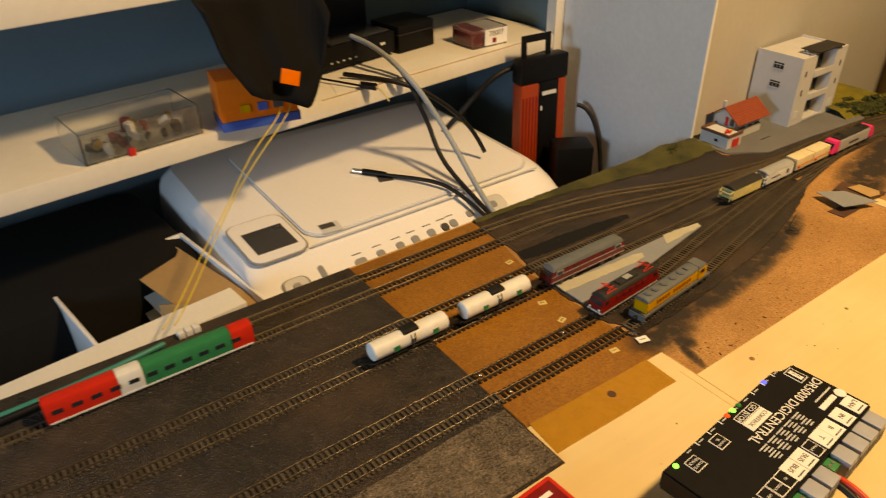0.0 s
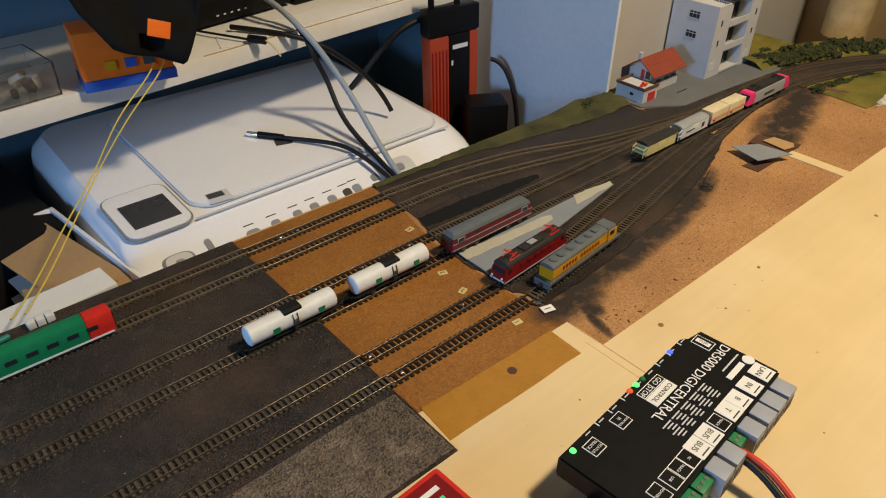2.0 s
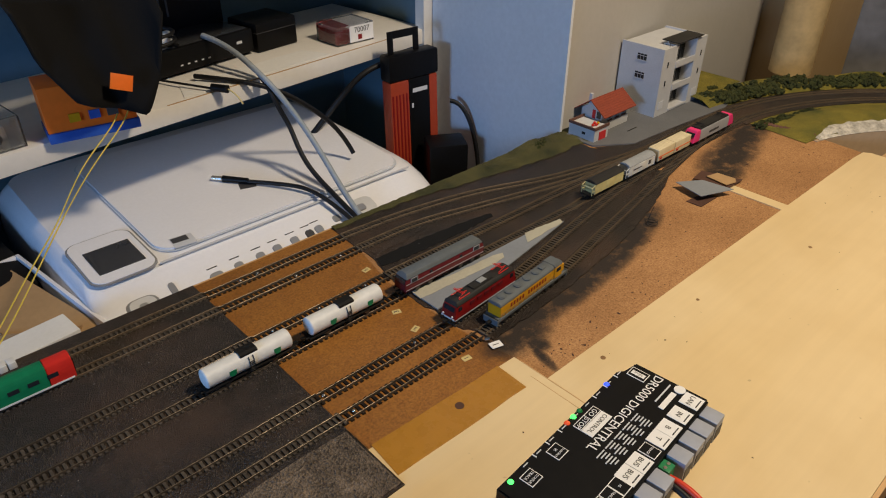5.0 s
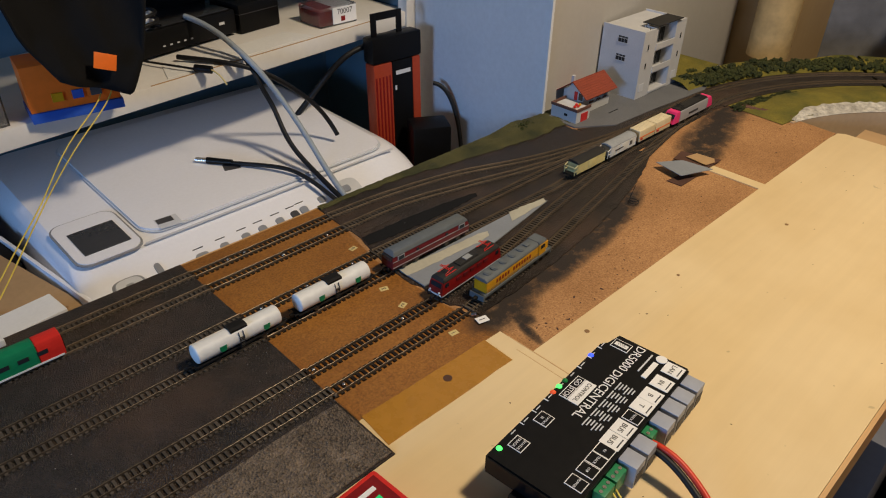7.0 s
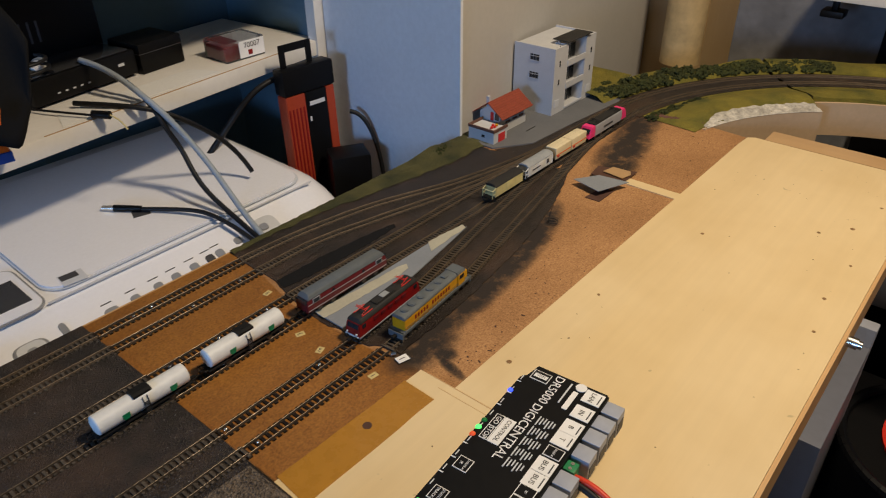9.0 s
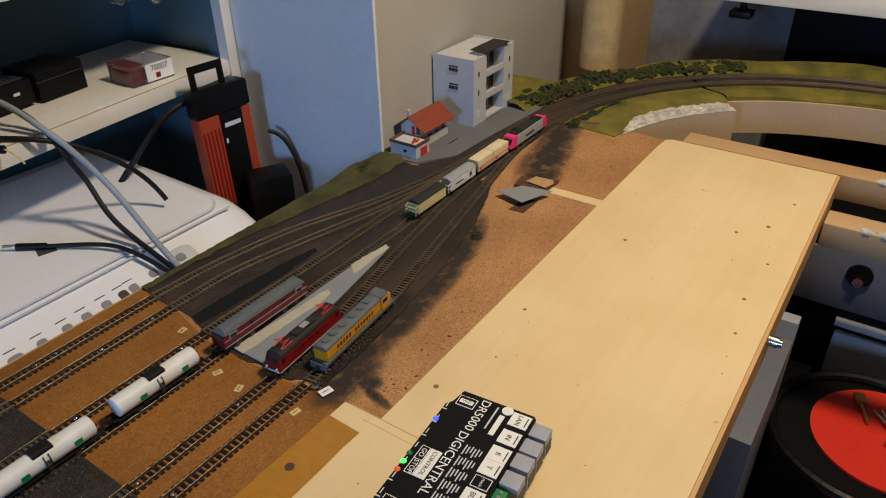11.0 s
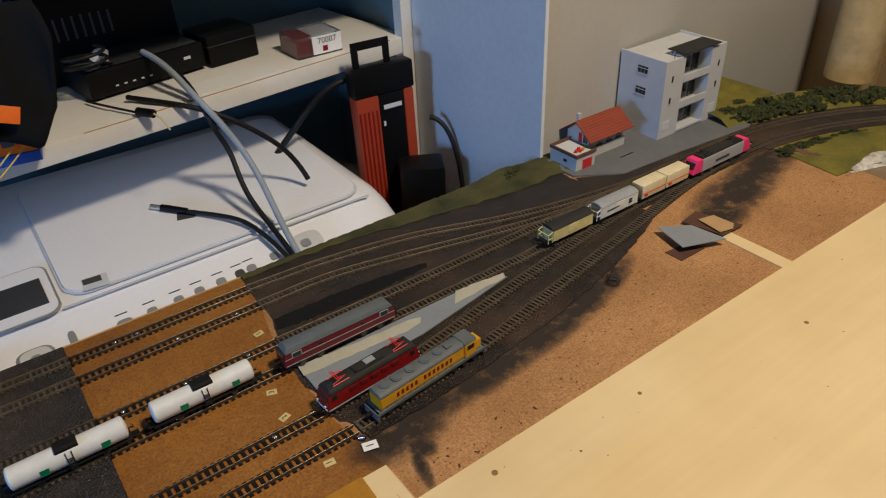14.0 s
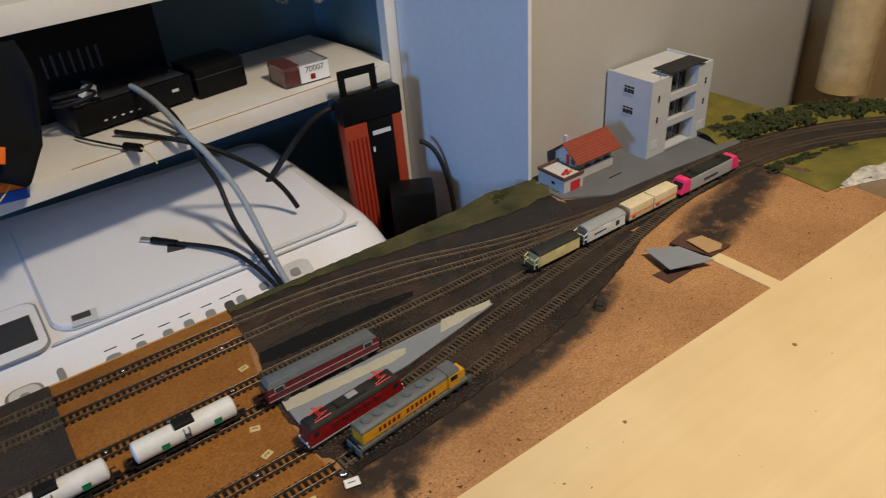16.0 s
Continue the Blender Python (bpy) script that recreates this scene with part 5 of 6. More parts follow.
electric_red(pose(0.5250, 0.4020, RAIL_TOP - 0.001, 0, 0, 4.2))
diesel_yellow(pose(0.5665, 0.3728, RAIL_TOP - 0.001, 0, 0, 5.2))
van(pose(0.8230, 0.466, RAIL_TOP), M_PALEYELLOW, M_DARKROOF, "pale yellow model goods van with a dark roof")
van(pose(0.8990, 0.466, RAIL_TOP), M_WHITEPAINT, M_GREYROOF, "off-white model goods van with a grey roof", True)
container_wagon(pose(0.9850, 0.466, RAIL_TOP))
electric_pink(pose(1.0980, 0.466, RAIL_TOP, 0, 0, 0))
diesel_maroon(pose(0.5300, 0.4675, RAIL_TOP))
for x in (0.4010, 0.2930):
    tank_wagon(pose(x, 0.4695, RAIL_TOP))
coach(pose(0.0840, 0.5725, RAIL_TOP))

# ---- digital command station ----
ds = thing("command_station", "black digital command station box with white labels and grey sockets", "control box", m=pose(0.4370, 0.1830, 0.0016, 0, 0, 5.0))
DX, DY, DZ = 0.0920, 0.0413, 0.0385
case = prism([(-0.0937, -DY), (DX, -DY), (DX, 0.0254), (0.0735, 0.0254), (0.0735, 0.0318), (-0.0937, 0.0318)], 0.0205, DZ)
bmesh.ops.bevel(case, geom=list(case.edges), offset=0.0016, segments=2, affect="EDGES")
part("case", case, M_BLACK, ds, "satin black case")
part("base", box(-0.070, -DY + 0.004, 0.0, 0.080, 0.0150, 0.0204, 0.001), M_BLACK, ds, "recessed black base")
lug = bmesh.new()
rod(lug, (-0.0985, -0.0050, 0.0205), (-0.0985, -0.0050, 0.0240), 0.0095, 24)
bm_box(lug, -0.0985, -0.0145, 0.0205, -0.0938, 0.0045, 0.0239)
part("mounting_lug", lug, M_BLACK, ds)
hole = bmesh.new()
rod(hole, (-0.1005, -0.0050, 0.0238), (-0.1005, -0.0050, 0.0242), 0.0026, 16)
part("lug_hole", hole, M_PLY, ds)
Z1 = DZ + 0.0002


def plate(x0, y0, x1, y1, material, name="printed_panel", z=0.0):
    return part(name, box(x0, y0, Z1 - 0.0003, x1, y1, Z1 + 0.0002 + z), material, ds, "", False)


def outlined(x0, y0, x1, y1):
    plate(x0, y0, x1, y1, M_WHITEINK)
    plate(x0 + 0.0006, y0 + 0.0006, x1 - 0.0006, y1 - 0.0006, M_BLACK, "panel_field", 0.0001)


def text(s, x, y, size, turn=180, material=None, spread=1.0):
    words("lettering", s, size, pose(x, y, Z1 + 0.0004, 0, 0, turn), material or M_WHITEINK, ds, spread)


outlined(0.0735, 0.0080, 0.0850, 0.0240)
plate(0.0770, 0.0100, 0.0815, 0.0220, M_WHITEINK, "badge", 0.0002)
text("WiFi", 0.0793, 0.0160, 0.0040, -90, M_INK)
text("DR5000", 0.0700, 0.0012, 0.0110)
text("DIGICENTRAL", 0.0150, 0.0020, 0.0108)
logo = bmesh.new()
rod(logo, (0.0858, -0.0184, Z1 - 0.0003), (0.0858, -0.0184, Z1 + 0.0003), 0.0048, 20)
part("logo_disc", logo, M_WHITEINK, ds)
plate(0.0560, -0.0190, 0.0790, -0.0145, M_WHITEINK, "maker_bar")
plate(0.0600, -0.0105, 0.0860, -0.0092, M_PRGREY, "address_bar")
for k in range(6):
    for j in range(5):
        plate(-0.022 + j * 0.0125 + 0.002 * (k % 3), -0.0065 - k * 0.0026, -0.0115 + j * 0.0125 - 0.001 * (k % 2), -0.0055 - k * 0.0026, M_PRGREY, "print_bar")
outlined(-0.0070, 0.0170, 0.0220, 0.0245)
plate(0.0075, 0.0172, 0.0081, 0.0243, M_WHITEINK, "divider", 0.0003)
text("GO", 0.0152, 0.0207, 0.0058)
text("STOP", 0.0003, 0.0207, 0.0058)
plate(-0.0070, 0.0070, 0.0220, 0.0166, M_WHITEINK)
text("CONTROL", 0.0078, 0.0118, 0.0052, 180, M_INK)
outlined(-0.0425, 0.0130, -0.0300, 0.0250)
text("IR", -0.0362, 0.0208, 0.0034)
text("CONTROL", -0.0362, 0.0170, 0.0024)
outlined(-0.0752, 0.0130, -0.0625, 0.0250)
text("TRACK", -0.0688, 0.0212, 0.0032)
text("STATUS", -0.0688, 0.0170, 0.0030)
names = (("LAN", True), ("IN", True), ("B", True), ("T", True), ("TRACK", False), ("BUS", True), ("BUS", True), ("RS", False), ("TRACK", False), ("USB", False), ("POWER", False))
spots = (0.0801, 0.0598, 0.0411, 0.0260, 0.0107, -0.0044, -0.0197, -0.0327, -0.0441, -0.0559, -0.0709)
for (s, white), x in zip(names, spots):
    if white:
        plate(x - 0.0074, -0.0395, x + 0.0074, -0.0235, M_WHITEINK)
        text(s, x, -0.0305, 0.0060, 180, M_INK)
        plate(x - 0.0050, -0.0375, x + 0.0050, -0.0365, M_INK, "caption_bar", 0.0002)
    else:
        outlined(x - 0.0056, -0.0385, x + 0.0056, -0.0245)
        text(s, x, -0.0315, 0.0027)
for k in range(9):
    x = 0.0640 - k * 0.0165
    plate(x, 0.0225 + 0.0045, x + 0.0008, 0.0310, M_WHITEINK, "mark") if k not in (3, 4, 8) else None
    plate(x + 0.0030, 0.0285, x + 0.0085, 0.0293, M_PRGREY, "mark")


def led(x, material, label, y=0.0296):
    b = bmesh.new()
    bmesh.ops.create_uvsphere(b, u_segments=14, v_segments=8, radius=0.0026, matrix=Matrix.Translation((x, y, DZ - 0.0008)))
    part("led", b, material, ds, label)


led(0.0103, M_LEDDIM, "unlit green LED")
led(0.0015, M_LEDGREEN, "lit green LED")
led(-0.0072, M_LEDRED, "red LED")
led(-0.0817, M_LEDGREEN, "lit green LED", 0.0276)
led(0.0511, M_LEDBLUE, "blue LED")
for x in (0.0805, 0.0622, 0.0453, 0.0265, -0.0045, -0.0225):
    j = part("socket", box(x - 0.0074, -DY - 0.0155, 0.014, x + 0.0074, -DY - 0.0002, DZ - 0.003, 0.0008), M_JACK, ds, "grey plastic network socket")
    part("socket_opening", box(x - 0.0054, -DY - 0.0159, 0.017, x + 0.0054, -DY - 0.0153, 0.028), M_INK, j, "", False)
for x, n in ((0.0110, 2), (-0.0400, 3), (-0.0570, 3)):
    tb = part("screw_terminal", box(x - 0.0025 * n, -DY - 0.0095, 0.018, x + 0.0025 * n, -DY - 0.0002, DZ - 0.005, 0.0006), M_GREENTERM, ds, "green screw terminal")
    for k in range(n):
        s = bmesh.new()
        cx = x - 0.0025 * n + 0.0025 + k * 0.005
        rod(s, (cx, -DY - 0.0050, DZ - 0.0052), (cx, -DY - 0.0050, DZ - 0.0044), 0.0015, 10)
        part("terminal_screw", s, M_SCREW, tb)
ox, oy = 0.4420, 0.1820
cable("red_wire", [(ox + 0.008, oy - DY - 0.006, 0.028), (ox + 0.010, oy - DY - 0.022, 0.030), (ox + 0.008, oy - DY - 0.045, 0.022), (ox - 0.004, oy - DY - 0.075, 0.012), (ox - 0.03, oy - DY - 0.10, 0.006), (ox - 0.06, oy - DY - 0.105, 0.006)], 0.0026, M_REDWIRE, None, "red power wire from the control box")
cable("black_wire", [(ox + 0.005, oy - DY - 0.006, 0.026), (ox + 0.006, oy - DY - 0.022, 0.026), (ox + 0.003, oy - DY - 0.045, 0.018), (ox - 0.009, oy - DY - 0.075, 0.009), (ox - 0.035, oy - DY - 0.098, 0.005), (ox - 0.065, oy - DY - 0.103, 0.005)], 0.0028, M_RUBBER, None, "black power wire from the control box")
for k in range(2):
    cable("yellow_wire", [(ox - 0.048 + 0.004 * k, oy - DY - 0.006, 0.026), (ox - 0.052 + 0.004 * k, oy - DY - 0.020, 0.024), (ox - 0.062 + 0.005 * k, oy - DY - 0.045, 0.012), (ox - 0.08 + 0.006 * k, oy - DY - 0.075, 0.004)], 0.0008, M_YELLOWWIRE, None, "thin yellow track wire")

# red hand controller
hc = thing("hand_controller", "red hand controller with a green lit display", "controller", m=pose(0.2520, 0.2220, 0.0016, 0, 0, 3))
sh = box(-0.036, -0.085, 0.0, 0.036, 0.042, 0.019, 0.004)
part("shell", sh, M_BRIGHTRED, hc)
part("face_plate", box(-0.031, -0.080, 0.0188, 0.031, 0.037, 0.0198, 0.0004), M_SIGNALRED, hc)
part("display", box(-0.018, -0.004, 0.0194, 0.022, 0.021, 0.0204, 0.0004), M_SCREENGREEN, hc, "glowing green display")
part("maker_mark", box(0.006, 0.026, 0.0196, 0.024, 0.030, 0.0201), M_WHITEINK, hc, "", False)

# ---- printer in the niche ----
pr = thing("printer", "white all-in-one printer with a small screen and silver buttons", "printer")
PX0, PX1 = 0.246, 0.795
pr.matrix_basis = pose(-0.013, -0.010, 0)


def shell_ring(z, front, side, back, r_front, r_left):
    """One level of the shell: a rectangle with its own corner roundings."""
    out = []
    x0, x1 = PX0 + side * 0.55, PX1 - side
    for cx, cy, r, a0 in ((x1, front, r_front, -90), (x1, back, 0.035, 0), (x0, back, 0.035, 90), (x0, front, r_left, 180)):
        mx, my = cx + (-r if cx > 0.5 else r), cy + (r if cy < 0.9 else -r)
        out += [(mx + r * math.cos(radians(a0 + 9 * k)), my + r * math.sin(radians(a0 + 9 * k)), z) for k in range(11)]
    return out


shell = bmesh.new()
LEVELS = ((-0.210, 0.692, 0.004, 1.160, 0.080, 0.030), (-0.150, 0.690, 0.001, 1.164, 0.080, 0.030), (-0.112, 0.690, 0.000, 1.165, 0.080, 0.030), (-0.098, 0.694, 0.001, 1.165, 0.080, 0.030),
          (-0.086, 0.704, 0.004, 1.164, 0.078, 0.030), (-0.066, 0.735, 0.009, 1.160, 0.070, 0.028), (-0.054, 0.761, 0.015, 1.155, 0.062, 0.024), (-0.046, 0.780, 0.024, 1.148, 0.054, 0.020), (-0.0415, 0.800, 0.038, 1.130, 0.044, 0.016))
rings = [[shell.verts.new(c) for c in shell_ring(*level)] for level in LEVELS]
for lo, hi in zip(rings, rings[1:]):
    for k in range(len(lo)):
        shell.faces.new((lo[k], lo[(k + 1) % len(lo)], hi[(k + 1) % len(lo)], hi[k]))
for v in rings[-1][11:33]:
    v.co.z = -0.030
shell.faces.new(rings[-1])
shell.faces.new(rings[0][::-1])
bmesh.ops.recalc_face_normals(shell, faces=shell.faces)
part("shell", shell, M_PRINTER, pr, "glossy white plastic shell")


def on_lid(y):
    return -0.0415 + 0.0115 * (y - 0.800) / 0.305


def lid_plate(name, outline, lift, thick, material, label=""):
    bm = bmesh.new()
    up = [bm.verts.new((x, y, on_lid(y) + lift + thick)) for x, y in outline]
    dn = [bm.verts.new((x, y, on_lid(y) + lift)) for x, y in outline]
    bm.faces.new(up)
    bm.faces.new(dn[::-1])
    n = len(outline)
    for i in range(n):
        bm.faces.new((dn[i], dn[(i + 1) % n], up[(i + 1) % n], up[i]))
    bmesh.ops.recalc_face_normals(bm, faces=bm.faces)
    return part(name, bm, material, pr, label, False)


def rounded(x0, y0, x1, y1, r, n=6):
    out = []
    for cx, cy, a0 in ((x1 - r, y0 + r, -90), (x1 - r, y1 - r, 0), (x0 + r, y1 - r, 90), (x0 + r, y0 + r, 180)):
        out += [(cx + r * math.cos(radians(a0 + 90 * k / n)), cy + r * math.sin(radians(a0 + 90 * k / n))) for k in range(n + 1)]
    return out


lid_plate("lid_trim", rounded(0.352, 0.788, 0.752, 1.105, 0.03), 0.0006, 0.0010, M_PRLINE, "pale blue lid trim")
lid_plate("lid", rounded(0.355, 0.792, 0.749, 1.102, 0.028), 0.0010, 0.0030, M_PRINTER, "flat white scanner lid")
lid_plate("lid_groove", rounded(0.346, 0.776, 0.752, 0.779, 0.0012), -0.0004, 0.0014, M_PRGREY, "")
lid_plate("screen_frame", rounded(0.264, 0.772, 0.347, 0.882, 0.018), 0.0004, 0.0022, M_PRSILVER, "silver screen surround")
lid_plate("screen_panel", rounded(0.2665, 0.7745, 0.3445, 0.8795, 0.016), 0.0010, 0.0026, M_PRINTER, "white screen panel")
lid_plate("screen", [(0.279, 0.793), (0.336, 0.793), (0.336, 0.850), (0.279, 0.850)], 0.0020, 0.0024, M_LCD, "small dark display")
lid_plate("badge", [(0.373, 0.790), (0.402, 0.787), (0.404, 0.812), (0.375, 0.815)], 0.0036, 0.0008, M_PRGREY, "square grey badge")
lid_plate("badge_mark", [(0.375, 0.801), (0.396, 0.799), (0.397, 0.811), (0.376, 0.8125)], 0.0042, 0.0006, M_INK, "")
lid_plate("badge", [(0.512, 0.872), (0.535, 0.866), (0.541, 0.884), (0.518, 0.890)], 0.0036, 0.0008, M_INK, "dark square badge")


def on_front(y):
    return -0.086 + 0.020 * (y - 0.704) / 0.031 if y < 0.735 else -0.066 + 0.018 * (y - 0.735) / 0.040


def button(name, x, y, rx, ry, material, lift=0.002, label="", n=20):
    bm = bmesh.new()
    top, low = [], []
    for k in range(n):
        a = 2 * math.pi * k / n
        cx, cy = math.cos(a), math.sin(a)
        q = 0.62
        px, py = x + rx * math.copysign(abs(cx) ** q, cx), y + ry * math.copysign(abs(cy) ** q, cy)
        low.append(bm.verts.new((px, py, on_front(py) - 0.001)))
        px, py = x + 0.86 * (px - x), y + 0.86 * (py - y)
        top.append(bm.verts.new((px, py, on_front(py) + lift)))
    bm.faces.new(top)
    for k in range(n):
        bm.faces.new((low[k], low[(k + 1) % n], top[(k + 1) % n], top[k]))
    bmesh.ops.recalc_face_normals(bm, faces=bm.faces)
    return part(name, bm, material, pr, label)


button("pad_ring", 0.303, 0.734, 0.0215, 0.0165, M_PRSILVER, 0.0016, "silver navigation ring")
button("pad", 0.303, 0.734, 0.0185, 0.0140, M_PRGREY, 0.0028)
button("ok_button", 0.303, 0.734, 0.0060, 0.0048, M_PRSILVER, 0.0040)
button("menu_button", 0.343, 0.742, 0.0045, 0.0105, M_PRSILVER, 0.0022)
for k, x in enumerate((0.398, 0.430, 0.462, 0.488, 0.516, 0.541, 0.557)):
    button("button", x, 0.736 + 0.001 * k, 0.0100 if k == 0 else 0.0068, 0.0062, M_PRSILVER if k != 5 else M_INK, 0.0020, "" if k != 5 else "black stop button")
    bar = bmesh.new()
    yb = 0.749 + 0.001 * k
    bm_box(bar, x - 0.007, yb, on_front(yb) - 0.0004, x + 0.007, yb + 0.0010, on_front(yb) + 0.0012)
    part("caption_bar", bar, M_INK, pr, "", False)
button("power_ring", 0.640, 0.750, 0.0230, 0.0160, M_PRGREY, 0.0006)
button("power_button", 0.636, 0.748, 0.0075, 0.0058, M_PRSILVER, 0.0022, "round silver power button")
button("button", 0.590, 0.747, 0.0060, 0.0052, M_PRSILVER, 0.0020)
tagged(part("niche_base", box(-0.9, 0.655, -0.24, 0.934, 1.199, -0.2102), M_FLOORDARK), "dark lower shelf under the printer", "shelf")

# ---- shelf with electronics ----
SH = pose(0.10, 0.848, 0.105, 0, 0, 6.0)


def on_shelf(x, y, z=0.0):
    return SH @ Vector((x, y, z))


board = box(-1.0, 0.0, -0.025, 0.838, 0.255, 0.0, 0.0015)
sb = part("shelf_board", board, M_SHELF)
sb.matrix_basis = SH
tagged(sb, "white melamine shelf board with worn front edge", "shelf", "shelves")
sb2 = part("shelf_board", box(-1.0, 0.0, 0.165, 0.838, 0.255, 0.195, 0.0015), M_SHELF)
sb2.matrix_basis = SH
tagged(sb2, "upper white melamine shelf board", "shelf", "shelves")
wearm = part("edge_wear", box(0.33, 0.0010, -0.004, 0.80, 0.0030, 0.0006), M_CARDBOARD, sb, "worn brown edge band", False)
wearm = part("paper_strip", prism([(0.36, 0.01), (0.62, 0.01), (0.60, 0.06), (0.38, 0.055)], 0.0003, 0.001), M_PAPER, sb, "", False)


def shelf_thing(name, label, category, x, y, turn=0.0, z=0.0):
    return thing(name, label, category, m=SH @ pose(x, y, z, 0, 0, turn))


og = shelf_thing("relay_box", "orange cardboard box with a blue base and wire sockets", "box", 0.228, 0.0, -15)
part("base", box(-0.050, -0.024, 0.0, 0.052, 0.030, 0.012, 0.001), M_BLUE, og, "blue base")
part("body", box(-0.049, -0.022, 0.0121, 0.050, 0.030, 0.066, 0.001), M_ORANGE, og)
for x, c in ((-0.018, M_UPYELLOW), (0.004, M_BLUE), (0.024, M_INK)):
    part("socket", box(x - 0.006, -0.0245, 0.022, x + 0.006, -0.0221, 0.032), c, og, "", False)

cloth = bmesh.new()
rows = []
hem = [(0.268, 0.262), (0.280, 0.206), (0.303, 0.160), (0.376, 0.127), (0.404, 0.165), (0.419, 0.237)]
for i in range(31):
    x = 0.268 + 0.151 * i / 30
    k = max(j for j in range(5) if hem[j][0] <= x + 1e-9)
    (x0, z0), (x1, z1) = hem[k], hem[k + 1]
    low = z0 + (z1 - z0) * (x - x0) / (x1 - x0)
    rows.append([cloth.verts.new((x, 0.819 + 0.045 * v + 0.006 * math.sin(i * 0.5 + v * 3) * (1 - 0.6 * v), low + (0.269 - low) * v)) for v in (j / 10 for j in range(11))])
for a, b in zip(rows, rows[1:]):
    for j in range(10):
        cloth.faces.new((a[j], b[j], b[j + 1], a[j + 1]))
ct = tagged(part("black_bag", cloth, M_BLACKCLOTH), "black cloth bag hanging from the upper shelf", "bag")
sm = ct.modifiers.new("thick", "SOLIDIFY")
sm.thickness = 0.003
flap = box(-0.013, -0.0015, -0.009, 0.013, 0.0, 0.009, 0.0004)
fl = part("orange_tag", flap, M_ORANGE, ct, "orange tag")
fl.matrix_basis = pose(0.355, 0.8160, 0.172, -14, 22, 2)

tub = shelf_thing("clear_tub", "clear plastic tub with small parts", "tub", 0.085, 0.030, 0)
for a in ((-0.075, -0.022, -0.073, 0.060), (0.068, -0.022, 0.070, 0.060), (-0.0729, -0.022, 0.0679, -0.020), (-0.0729, 0.058, 0.0679, 0.060), (-0.0729, -0.0199, 0.0679, 0.0579)):
    flat = not (a[3] - a[1] < 0.07 or a[2] - a[0] < 0.01)
    outer = bmesh.new()
    bm_box(outer, a[0], a[1], 0.0002, a[2], a[3], 0.002 if flat else 0.038)
    part("tub_floor" if flat else "tub_wall", outer, M_CLEAR, tub, "", False)
rng = random.Random(2)
for i in range(22):
    b = bmesh.new()
    s = rng.uniform(0.004, 0.009)
    bm_box(b, -s, -s * 0.6, -s * 0.5, s, s * 0.6, s * 0.5, 0.0008)
    o = part("small_part", b, rng.choice([M_INK, M_PRGREY, M_BRASS, M_MAROON]), tub)
    o.matrix_basis = pose(rng.uniform(-0.06, 0.056), rng.uniform(-0.012, 0.048), 0.006 + rng.random() * 0.008, rng.random() * 90, rng.random() * 90, rng.random() * 180)
redclip = bmesh.new()
bm_box(redclip, -0.004, -0.003, -0.018, 0.004, 0.003, 0.004, 0.001)
rc = part("red_plug", redclip, M_REDDOOR, tub, "small red plug on wires")
rc.matrix_basis = pose(-0.022, -0.026, 0.005, 0, 0, 0)
cable("plug_wire", [(-0.022, -0.026, 0.008), (-0.024, -0.024, 0.026), (-0.020, -0.012, 0.041), (-0.01, 0.0, 0.036)], 0.0007, M_INK, tub)

rt = shelf_thing("network_router", "flat black router with small lights", "router", 0.455, 0.135, 4)
part("case", box(-0.085, -0.040, 0.004, 0.085, 0.045, 0.040, 0.004), M_BLACK, rt)
part("top_plate", box(-0.078, -0.034, 0.0398, 0.078, 0.040, 0.0415, 0.001), M_LCD, rt)
part("maker_bar", box(0.052, -0.0406, 0.022, 0.062, -0.0400, 0.026), M_PRGREY, rt, "", False)
for k in range(5):
    part("status_mark", box(-0.05 + k * 0.012, -0.0406, 0.014, -0.046 + k * 0.012, -0.0400, 0.016), M_PRGREY, rt, "", False)
for x in (-0.075, 0.075):
    part("foot", box(x - 0.006, -0.03, 0.0, x + 0.006, 0.03, 0.0041), M_RUBBER, rt, "", False)
paperbit = shelf_thing("paper_scrap", "crumpled white paper scrap on the router", "paper", 0.405, 0.115, 30, 0.0415)
crumple = bmesh.new()
bmesh.ops.create_icosphere(crumple, subdivisions=2, radius=1, matrix=Matrix.Translation((0, 0, 0.009)) @ Matrix.Diagonal((0.016, 0.010, 0.010, 1)))
for v in crumple.verts:
    v.co += Vector((rng.uniform(-1, 1), rng.uniform(-1, 1), rng.uniform(-1, 1))) * 0.0022
part("scrap", crumple, M_PAPER, paperbit, "", False)
md = shelf_thing("media_box", "tall black electronics box behind the router", "electronics", 0.440, 0.205, -3)
part("case", box(-0.100, -0.022, 0.0, 0.105, 0.040, 0.128, 0.004), M_BLACK, md)
for k in range(7):
    part("vent_slot", box(-0.06 + k * 0.012, -0.0226, 0.060, -0.057 + k * 0.012, -0.0219, 0.090), M_INK, md, "", False)
cable("coiled_lead", [(0.47 + 0.030 * math.cos(k * 0.9), 0.985 + 0.018 * math.sin(k * 0.9), 0.148 + 0.0016 * k) for k in range(16)], 0.0024, M_RUBBER, None, "coiled black lead lying on the router")
bx = shelf_thing("black_case", "small black plastic case", "case", 0.585, 0.130, 2)
part("case", box(-0.040, -0.032, 0.0, 0.040, 0.040, 0.045, 0.003), M_BLACK, bx)
part("lid_seam", box(-0.0404, -0.0324, 0.030, 0.0404, 0.0404, 0.0308), M_INK, bx, "", False)
mb = shelf_thing("model_box", "clear plastic model box with a white end label and red insert", "box", 0.690, 0.050, -6)
part("insert", box(-0.034, -0.018, 0.001, -0.008, 0.030, 0.024, 0.001), M_SIGNALRED, mb, "red card insert")
